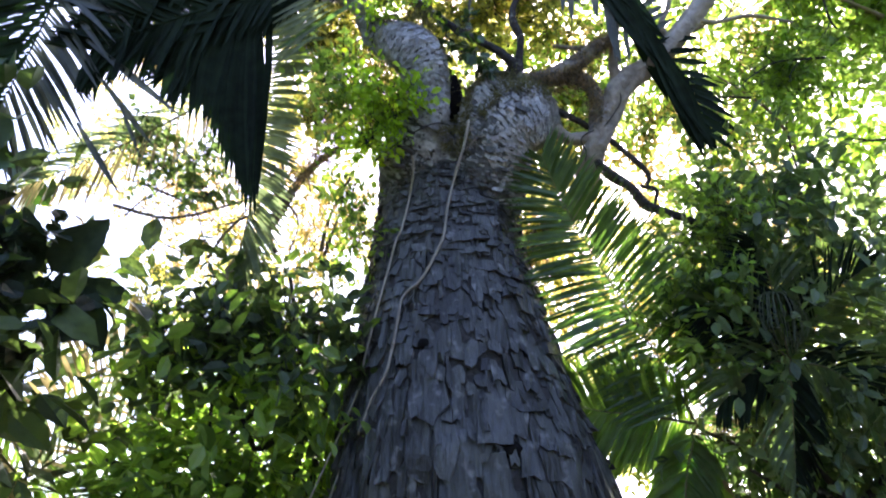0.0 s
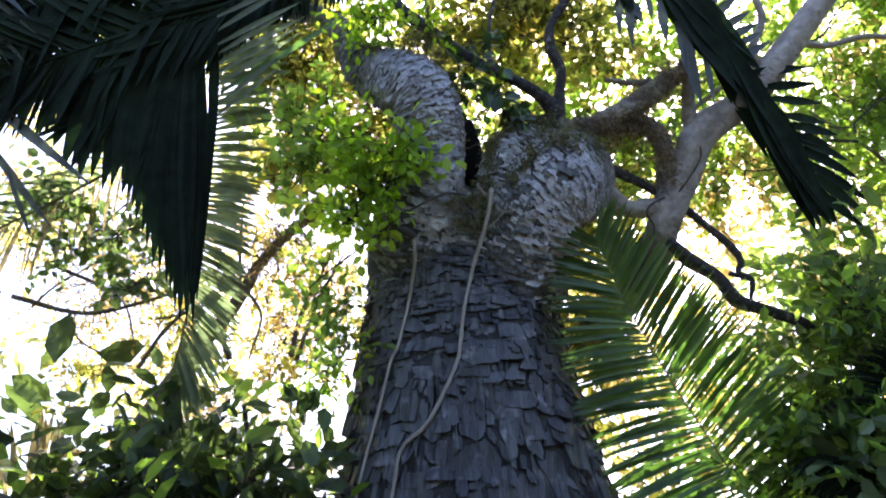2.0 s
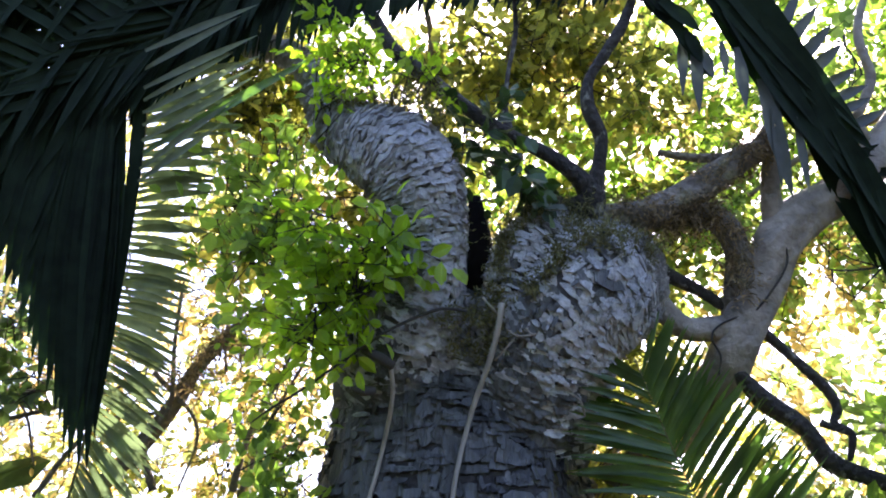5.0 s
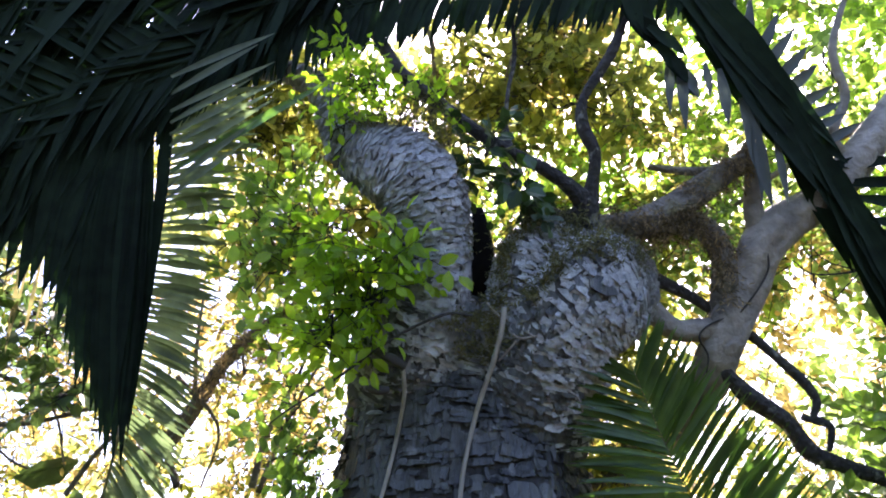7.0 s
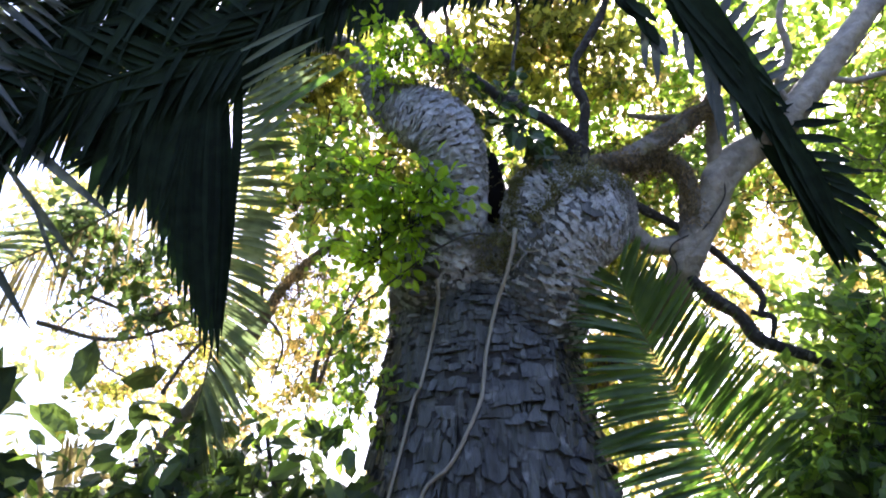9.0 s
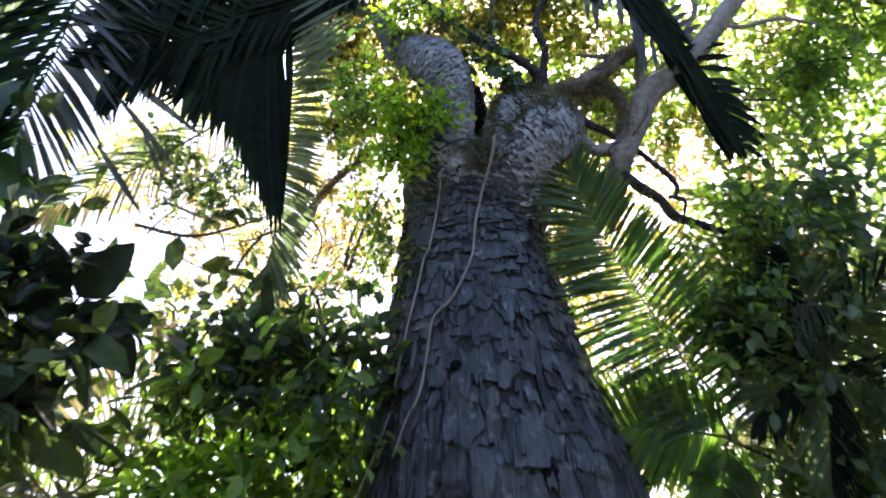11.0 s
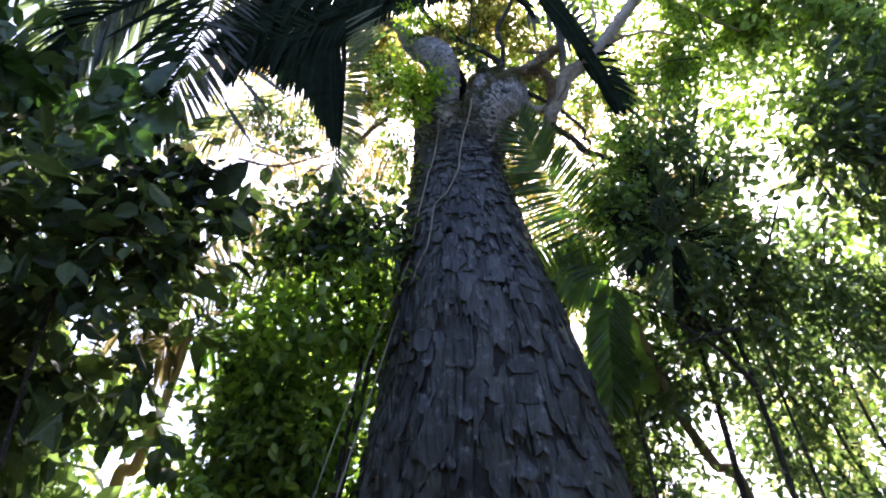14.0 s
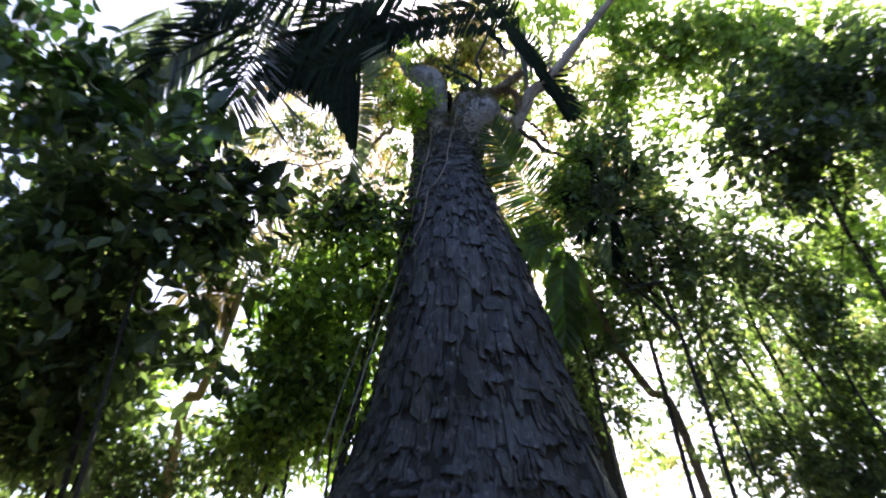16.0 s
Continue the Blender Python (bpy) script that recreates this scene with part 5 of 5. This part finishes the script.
broad = thing("broad_leaved_shrub", "shrub with very large glossy dark green leaves", "shrub", (-3.3, -0.1, 0))
limb("stem", [(-3.3, 0.2, -0.1, 0.025), (-3.1, 0.1, 3.5, 0.02), (-2.933, 0.084, 5.899, 0.015), (-2.720, -0.047, 6.298, 0.01), (-2.460, -0.160, 6.639, 0.006)], DARK_BARK, broad, 30, 8)
for i, (b, e, w) in enumerate((((-2.557, -0.152, 6.582), (-2.966, -0.250, 6.814), 0.3), ((-2.524, -0.163, 6.616), (-2.317, -0.278, 6.899), 0.24), ((-2.587, -0.123, 6.495), (-2.206, -0.107, 6.382), 0.26), ((-2.708, -0.113, 6.465), (-3.107, -0.175, 6.589), 0.3), ((-2.686, -0.090, 6.394), (-2.455, -0.036, 6.168), 0.24), ((-2.784, -0.057, 6.294), (-3.143, -0.044, 6.193), 0.26),
                                   ((-3.361, -0.143, 6.554), (-3.755, -0.286, 6.925), 0.3), ((-3.740, -0.159, 6.603), (-4.144, -0.334, 7.071), 0.32), ((-3.073, -0.119, 6.482), (-2.646, -0.174, 6.587), 0.3), ((-2.938, -0.158, 6.601), (-2.612, -0.270, 6.876), 0.3), ((-3.872, -0.318, 7.086), (-3.649, -0.448, 7.416), 0.3), ((-4.467, -0.337, 7.143), (-4.959, -0.477, 7.502), 0.34), ((-4.131, -0.178, 6.660), (-4.486, -0.101, 6.366), 0.36), ((-3.637, -0.251, 6.884), (-3.205, -0.167, 6.565), 0.34))):
    broad_leaf(broad, b, e, w, LEAF_BROAD, 300 + i)
foliage(broad, [(-3.891, -0.270, 7.067, 0.28, 0.1, 0.3), (-2.950, -0.093, 6.531, 0.42, 0.1, 0.14), (-3.515, -0.078, 6.485, 0.45, 0.1, 0.2), (-4.362, -0.265, 7.051, 0.5, 0.1, 0.35), (-4.603, -0.469, 7.670, 0.3, 0.1, 0.35), (-2.830, -0.096, 6.572, 0.25, 0.05, 0.2)], 110, 0.25, LEAF_BROAD, 53, width=0.85, per=5)
broad_plant = thing("broad_leaved_plant", "plant with long wide soft green leaves behind the trunk", "plant", (1.5, 1.3, 0))
limb("stem", [(1.5, 1.3, -0.1, 0.02), (1.3, 1.0, 3.6, 0.015), (0.932, 0.470, 5.111, 0.008)], DARK_BARK, broad_plant, 20, 7)
for i, (b, e, w) in enumerate((((0.932, 0.470, 5.111), (1.141, 0.755, 4.250), 0.47), ((0.677, 0.365, 5.525), (0.788, 0.528, 5.033), 0.32), ((1.033, 0.599, 4.721), (1.355, 0.690, 4.446), 0.29))):
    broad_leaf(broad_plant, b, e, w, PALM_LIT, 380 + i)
sprig = thing("leaf_sprig", "dark silhouetted sprig of broad nibbled leaves", "plant", (-2.4, 0.6, 0))
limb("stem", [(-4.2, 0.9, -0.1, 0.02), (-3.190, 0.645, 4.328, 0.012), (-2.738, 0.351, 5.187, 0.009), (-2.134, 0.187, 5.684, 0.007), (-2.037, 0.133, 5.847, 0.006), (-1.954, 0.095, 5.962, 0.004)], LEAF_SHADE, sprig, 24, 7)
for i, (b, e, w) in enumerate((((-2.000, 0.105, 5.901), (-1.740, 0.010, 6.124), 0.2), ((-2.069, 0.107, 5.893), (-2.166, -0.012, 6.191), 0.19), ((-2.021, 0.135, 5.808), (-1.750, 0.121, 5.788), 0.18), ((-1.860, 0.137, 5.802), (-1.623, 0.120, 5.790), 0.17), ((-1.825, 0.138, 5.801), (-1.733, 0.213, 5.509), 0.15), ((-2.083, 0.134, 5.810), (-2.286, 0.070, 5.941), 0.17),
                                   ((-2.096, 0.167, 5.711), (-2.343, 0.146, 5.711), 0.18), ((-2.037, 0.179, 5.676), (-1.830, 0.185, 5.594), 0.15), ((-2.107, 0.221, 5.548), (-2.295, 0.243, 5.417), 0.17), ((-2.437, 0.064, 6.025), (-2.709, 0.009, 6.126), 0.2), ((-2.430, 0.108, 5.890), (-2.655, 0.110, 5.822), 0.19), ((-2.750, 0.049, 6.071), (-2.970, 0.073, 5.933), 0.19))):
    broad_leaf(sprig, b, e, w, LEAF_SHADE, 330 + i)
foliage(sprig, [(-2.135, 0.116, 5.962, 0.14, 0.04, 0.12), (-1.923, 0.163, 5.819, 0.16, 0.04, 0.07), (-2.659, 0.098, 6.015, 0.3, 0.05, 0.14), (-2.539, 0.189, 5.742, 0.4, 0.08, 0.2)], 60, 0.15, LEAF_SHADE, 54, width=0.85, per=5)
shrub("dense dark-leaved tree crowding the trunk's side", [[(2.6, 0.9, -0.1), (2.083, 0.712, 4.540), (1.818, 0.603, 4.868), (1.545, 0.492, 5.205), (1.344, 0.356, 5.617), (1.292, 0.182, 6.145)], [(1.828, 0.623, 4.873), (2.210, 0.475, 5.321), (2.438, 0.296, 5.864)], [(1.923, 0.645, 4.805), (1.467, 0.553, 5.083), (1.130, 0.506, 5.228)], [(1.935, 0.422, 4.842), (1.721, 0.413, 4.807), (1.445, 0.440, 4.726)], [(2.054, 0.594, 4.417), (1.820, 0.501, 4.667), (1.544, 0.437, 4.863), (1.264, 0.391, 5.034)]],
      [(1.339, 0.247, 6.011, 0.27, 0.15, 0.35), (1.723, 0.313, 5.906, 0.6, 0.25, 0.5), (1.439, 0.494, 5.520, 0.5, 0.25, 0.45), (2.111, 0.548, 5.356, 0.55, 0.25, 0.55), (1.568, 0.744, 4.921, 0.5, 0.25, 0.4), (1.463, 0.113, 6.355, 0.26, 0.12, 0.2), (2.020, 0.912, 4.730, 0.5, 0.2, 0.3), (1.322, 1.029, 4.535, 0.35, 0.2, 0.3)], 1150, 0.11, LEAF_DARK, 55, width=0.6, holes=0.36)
def rooted(a, b):
    """The foot, at ground level, of a straight stem that rises through a to b."""
    a, b = Vector(a), Vector(b)
    return tuple(a + (a - b) * ((a.z + 0.1) / (b.z - a.z)))


STEMS = [[(3.433, 1.248, 3.711), (3.134, 1.079, 4.224), (2.847, 0.796, 4.924), (2.879, 0.520, 5.757)], [(3.264, 1.357, 3.541), (2.874, 1.141, 4.195), (2.598, 0.936, 4.818), (2.436, 0.728, 5.289)], [(3.094, 1.391, 3.598), (2.830, 1.252, 4.020), (2.584, 1.077, 4.389), (2.312, 0.934, 4.823)],
         [(3.562, 1.109, 3.973), (3.351, 0.986, 4.347), (3.039, 0.844, 4.777), (2.852, 0.780, 4.972)]]
shrub("thin open branches with scattered dark leaves", [[rooted(s[0], s[1])] + s for s in STEMS],
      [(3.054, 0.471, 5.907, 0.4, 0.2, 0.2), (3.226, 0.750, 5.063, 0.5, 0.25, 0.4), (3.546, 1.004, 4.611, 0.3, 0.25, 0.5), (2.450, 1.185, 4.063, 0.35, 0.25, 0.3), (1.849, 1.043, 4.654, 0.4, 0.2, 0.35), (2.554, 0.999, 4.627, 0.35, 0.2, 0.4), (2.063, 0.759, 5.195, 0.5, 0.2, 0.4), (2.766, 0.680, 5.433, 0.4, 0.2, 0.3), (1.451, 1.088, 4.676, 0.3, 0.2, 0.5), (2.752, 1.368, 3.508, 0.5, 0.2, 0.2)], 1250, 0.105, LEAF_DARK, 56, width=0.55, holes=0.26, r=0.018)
shrub("dense muted green shrub filling the shade beside the trunk", [[(-1.9, 1.3, -0.1), (-1.630, 0.941, 3.907), (-1.355, 0.843, 4.204), (-1.596, 0.711, 4.606)]],
      [(-1.596, 0.711, 4.606, 0.29, 0.15, 0.29), (-1.355, 0.843, 4.204, 0.33, 0.15, 0.33), (-1.630, 0.941, 3.907, 0.42, 0.15, 0.42), (-1.212, 0.987, 3.770, 0.23, 0.15, 0.23), (-1.075, 0.802, 4.331, 0.19, 0.15, 0.19), (-1.946, 1.009, 3.701, 0.28, 0.15, 0.28)], 420, 0.12, LEAF_GREEN, 66, width=0.66, r=0.015, gaps=False)
shrub("low green undergrowth lit from behind", [[(-2.9, 1.0, -0.1), (-1.818, 1.319, 3.657), (-1.732, 1.158, 4.146)]], [(-1.822, 1.261, 3.834, 0.4, 0.2, 0.3), (-4.054, 1.035, 3.881, 0.8, 0.2, 0.6), (-3.197, 1.303, 3.386, 0.6, 0.2, 0.3), (-2.160, 1.343, 3.483, 0.3, 0.2, 0.3), (-1.666, 1.074, 4.399, 0.4, 0.2, 0.5)], 1500, 0.11, LEAF_DARK, 57, holes=0.2)
shrub("green undergrowth with bright leaves", [[(4.2, 1.0, -0.1), (3.368, 1.399, 3.096), (3.335, 1.233, 3.599)]], [(3.613, 1.236, 3.591, 0.6, 0.2, 0.6), (3.759, 1.386, 3.134, 0.5, 0.2, 0.4), (3.060, 1.427, 3.328, 0.4, 0.2, 0.3), (4.056, 1.033, 4.203, 0.3, 0.2, 0.4), (4.220, 0.075, 6.470, 0.5, 0.2, 0.7), (3.669, 0.110, 7.002, 0.6, 0.2, 0.5), (1.420, 1.266, 4.135, 0.25, 0.2, 0.5), (3.374, 0.976, 4.697, 0.5, 0.2, 0.35), (2.653, 0.707, 5.512, 0.4, 0.2, 0.4)], 1900, 0.11, LEAF_DARK, 58, holes=0.3)

shrub("dark leafy boughs at the edge of the crowded tree", [[(3.1, 1.0, -0.1), (2.250, 0.685, 4.460), (1.916, 0.404, 5.154), (1.263, 0.205, 5.755)]],
      [(1.259, 0.057, 6.205, 0.12, 0.1, 0.25), (1.156, 0.156, 5.903, 0.2, 0.1, 0.15), (1.040, 0.235, 5.664, 0.25, 0.1, 0.12), (1.256, 0.235, 5.664, 0.2, 0.1, 0.2)], 240, 0.075, LEAF_GREEN, 60, width=0.6, r=0.012, gaps=False)

shrub("dark leafy bough reaching in from a neighbouring tree", [[(4.9, 0.8, -0.1)] + [(4.229, 0.675, 4.652), (3.885, 0.393, 5.345), (3.633, 0.199, 5.871), (3.197, 0.091, 6.164), (2.794, 0.058, 6.265)]],
      [(2.961, 0.025, 6.365, 0.304, 0.12, 0.177), (3.353, 0.092, 6.163, 0.354, 0.12, 0.228), (3.633, 0.174, 5.914, 0.252, 0.12, 0.201), (2.722, 0.123, 6.068, 0.201, 0.1, 0.151), (3.253, 0.221, 5.77, 0.25, 0.1, 0.15), (4.206, -0.106, 6.699, 0.355, 0.12, 0.355), (4.569, -0.225, 7.058, 0.299, 0.12, 0.359), (3.82, -0.05, 6.527, 0.235, 0.1, 0.206)], 300, 0.17, LEAF_DEEP, 61, width=0.6, r=0.03, holes=0.2, gaps=False)

# ---- unseen forest, added to close off sky light behind the camera and at its sides ----
def shade_tree(x, y, h, seed):
    ob = thing("unseen_shade_tree", "unseen tall dark green tree added to block low sky light", "tree", (x, y, 0), "trees of the surrounding forest")
    limb("trunk", [(x, y, -0.1, 0.25), (x, y, h * 0.6, 0.16), (x, y, h, 0.06)], DARK_BARK, ob, 12, 8, 0.1)
    foliage(ob, [(x, y, h * 0.75, 2.6, 2.2, h * 0.3), (x, y, h * 0.35, 2.4, 2.0, h * 0.3)], 420, 0.5, LEAF_DARK, seed, width=0.8, per=6)


for i, (x, y) in enumerate(((-7, -7.5), (-3.5, -9.5), (0, -10.5), (3.5, -9.5), (7, -7.5), (-8.5, -3.5), (8.5, -3.5), (-9, 2), (9, 2))):
    shade_tree(x, y, 6.2 + 0.8 * ((i * 7) % 4), 200 + i)

shrub("leafy saplings crowding the shade at the forest's edge", [[(-4.6, 0.3, -0.1), (-3.711, 0.943, 3.521), (-3.983, 0.546, 4.722), (-4.267, 0.152, 5.916)], [(-4.2, 0.5, -0.1), (-3.595, 1.072, 3.447), (-3.581, 0.710, 4.546), (-3.604, 0.391, 5.511)]],
      scatter(-5.2, -3.3, 3.6, 6.0, 0.05, 20, 0.4, 9), 420, 0.24, LEAF_DARK, 64, width=0.7, holes=0.36)
shrub("young trees with loose green leaves", [[(4.9, 0.4, -0.1), (3.770, 0.946, 3.829), (3.760, 0.636, 4.770), (4.022, 0.230, 5.999)]],
      scatter(3.4, 5.2, 3.4, 7.6, 0.3, 24, 0.35, 10), 650, 0.1, LEAF_GREEN, 65, width=0.65, holes=0.35)
def background_tree(x, y, blobs, seed, label):
    ob = thing("sunlit_tree", label, "tree", (x, y, 0), "trees behind the clearing")
    limb("trunk", [(x, y, -0.1, 0.16), (x + 0.1, y, 3.0, 0.13), (x, y + 0.1, 6.0, 0.08), (x - 0.1, y, 7.6, 0.03)], DARK_BARK, ob, 24, 10, 0.12)
    for bx, bz, *_ in blobs:
        limb("branch", [(x, y, bz - 1.2, 0.05), ((x + bx) / 2, y, bz - 0.5, 0.035), (bx, y, bz, 0.012)], DARK_BARK, ob, 10, 6, 0.2)
    foliage(ob, [(bx, y, bz, rx, 0.5, rz) for bx, bz, rx, rz in blobs], 420, 0.15, LEAF_MAPLE, seed, width=0.7, holes=0.24, gaps=False)


background_tree(4.9, 4.4, [(4.2, 5.0, 0.6, 0.8), (5.3, 6.2, 0.9, 0.9), (5.6, 4.6, 0.8, 0.8), (4.4, 6.6, 0.5, 0.5), (6.3, 7.6, 0.8, 0.9)], 401, "leafy tree with sunlit green crown behind the shrubs")
background_tree(7.2, 5.0, [(6.8, 5.6, 0.8, 0.9), (7.6, 6.8, 0.9, 0.9), (7.4, 4.6, 0.8, 0.7)], 402, "leafy tree with sunlit green crown behind the shrubs")
background_tree(-5.2, 4.4, [(-5.9, 6.2, 0.7, 0.9), (-6.1, 4.6, 0.6, 0.7), (-6.4, 7.4, 0.8, 0.9)], 403, "leafy tree with sunlit green crown behind the shrubs")
background_tree(-7.4, 5.0, [(-6.9, 5.4, 0.9, 0.9), (-7.8, 6.8, 0.9, 0.9), (-7.2, 4.4, 0.8, 0.7)], 404, "leafy tree with sunlit green crown behind the shrubs")

# ---- dark palm and dry flower bunch among the crowded leaves ----
dp = palm("dark_palm", "small dark palm with stiff narrow fronds among the leaves", [(2.3, 1.2, -0.1), (1.879, 0.970, 4.396), (1.656, 0.584, 5.086), (1.528, 0.352, 5.567)], 0.025, DARK_BARK)
for i, tip in enumerate(((1.015, 0.106, 5.736), (1.105, 0.258, 5.276), (1.869, 0.050, 5.906), (1.882, 0.268, 5.247), (1.434, 0.337, 4.973), (1.324, 0.010, 6.028))):
    a, e = np.array((1.453, 0.188, 5.489)), np.array(tip)
    frond(dp, [tuple(a), tuple(a + (e - a) * 0.5 + (0, -0.03, 0.06)), tuple(e)], (PALM_SHADED, LEAF_DARK), 34, 0.3, 0.011, 90 + i, angle=50, droop=(0.6, 0.6), plane=LEAN, thick=0.006)
bunch = thing("dry_flower_bunch", "pale dry bunch of hanging palm flower stalks", "flower stalk", (1.445, 0.072, 5.777))
rng = random.Random(5)
for i in range(26):
    a = Vector((1.400, 0.073, 5.772))
    w = Vector((rng.uniform(-0.11, 0.13), rng.uniform(-0.05, 0.05), 0))
    limb("stalk", [(*a, 0.004), (*(a + w * 0.7 + Vector((0, 0, -0.02))), 0.004), (*(a + w + Vector((0, 0, -0.13 - rng.random() * 0.06))), 0.003), (*(a + w * 0.6 + Vector((0, 0, -0.22 - rng.random() * 0.07))), 0.002)], PALM_GREY, bunch, 10, 5, 0.0)


# ---- ragged growth on the mossy branch ----
shag = thing("hanging_moss", "ragged brown moss and dead leaves on the branch", "moss", (0.584, 0.166, 7.087), kind="stuff")
foliage(shag, [(0.348, -0.134, 6.88, 0.068, 0.04, 0.031), (0.432, -0.134, 6.88, 0.068, 0.04, 0.041), (0.515, -0.149, 6.892, 0.068, 0.04, 0.044), (0.431, -0.121, 6.839, 0.102, 0.04, 0.034), (0.575, -0.124, 6.848, 0.061, 0.04, 0.047), (0.637, -0.088, 6.772, 0.034, 0.04, 0.068), (0.645, -0.041, 6.692, 0.027, 0.04, 0.059), (0.577, -0.174, 6.968, 0.061, 0.04, 0.041), (0.657, -0.194, 7.028, 0.058, 0.04, 0.041), (0.702, -0.208, 7.071, 0.034, 0.03, 0.045), (-0.679, 0.027, 6.615, 0.052, 0.03, 0.035), (-0.766, 0.075, 6.532, 0.069, 0.03, 0.052), (-0.854, 0.121, 6.456, 0.061, 0.03, 0.052)], 1000, 0.019, DRY_MOSS, 33, per=6, width=0.3, droop=0.4, spread=0.4, twig=0.001, twig_mat=DRY_MOSS, name="tufts", gaps=False)

# second bole pressed against the great trunk
bole = thing("neighbour_tree", "dark trunk standing close behind the great tree", "tree", (1.2, 1.9, 0))
limb("trunk", [(1.45, 1.9, -0.1, 0.5), (1.35, 1.85, 2.0, 0.38), (1.15, 1.75, 4.2, 0.3), (1.0, 1.7, 5.0, 0.2)], BARK, bole, 30, 16, 0.06)

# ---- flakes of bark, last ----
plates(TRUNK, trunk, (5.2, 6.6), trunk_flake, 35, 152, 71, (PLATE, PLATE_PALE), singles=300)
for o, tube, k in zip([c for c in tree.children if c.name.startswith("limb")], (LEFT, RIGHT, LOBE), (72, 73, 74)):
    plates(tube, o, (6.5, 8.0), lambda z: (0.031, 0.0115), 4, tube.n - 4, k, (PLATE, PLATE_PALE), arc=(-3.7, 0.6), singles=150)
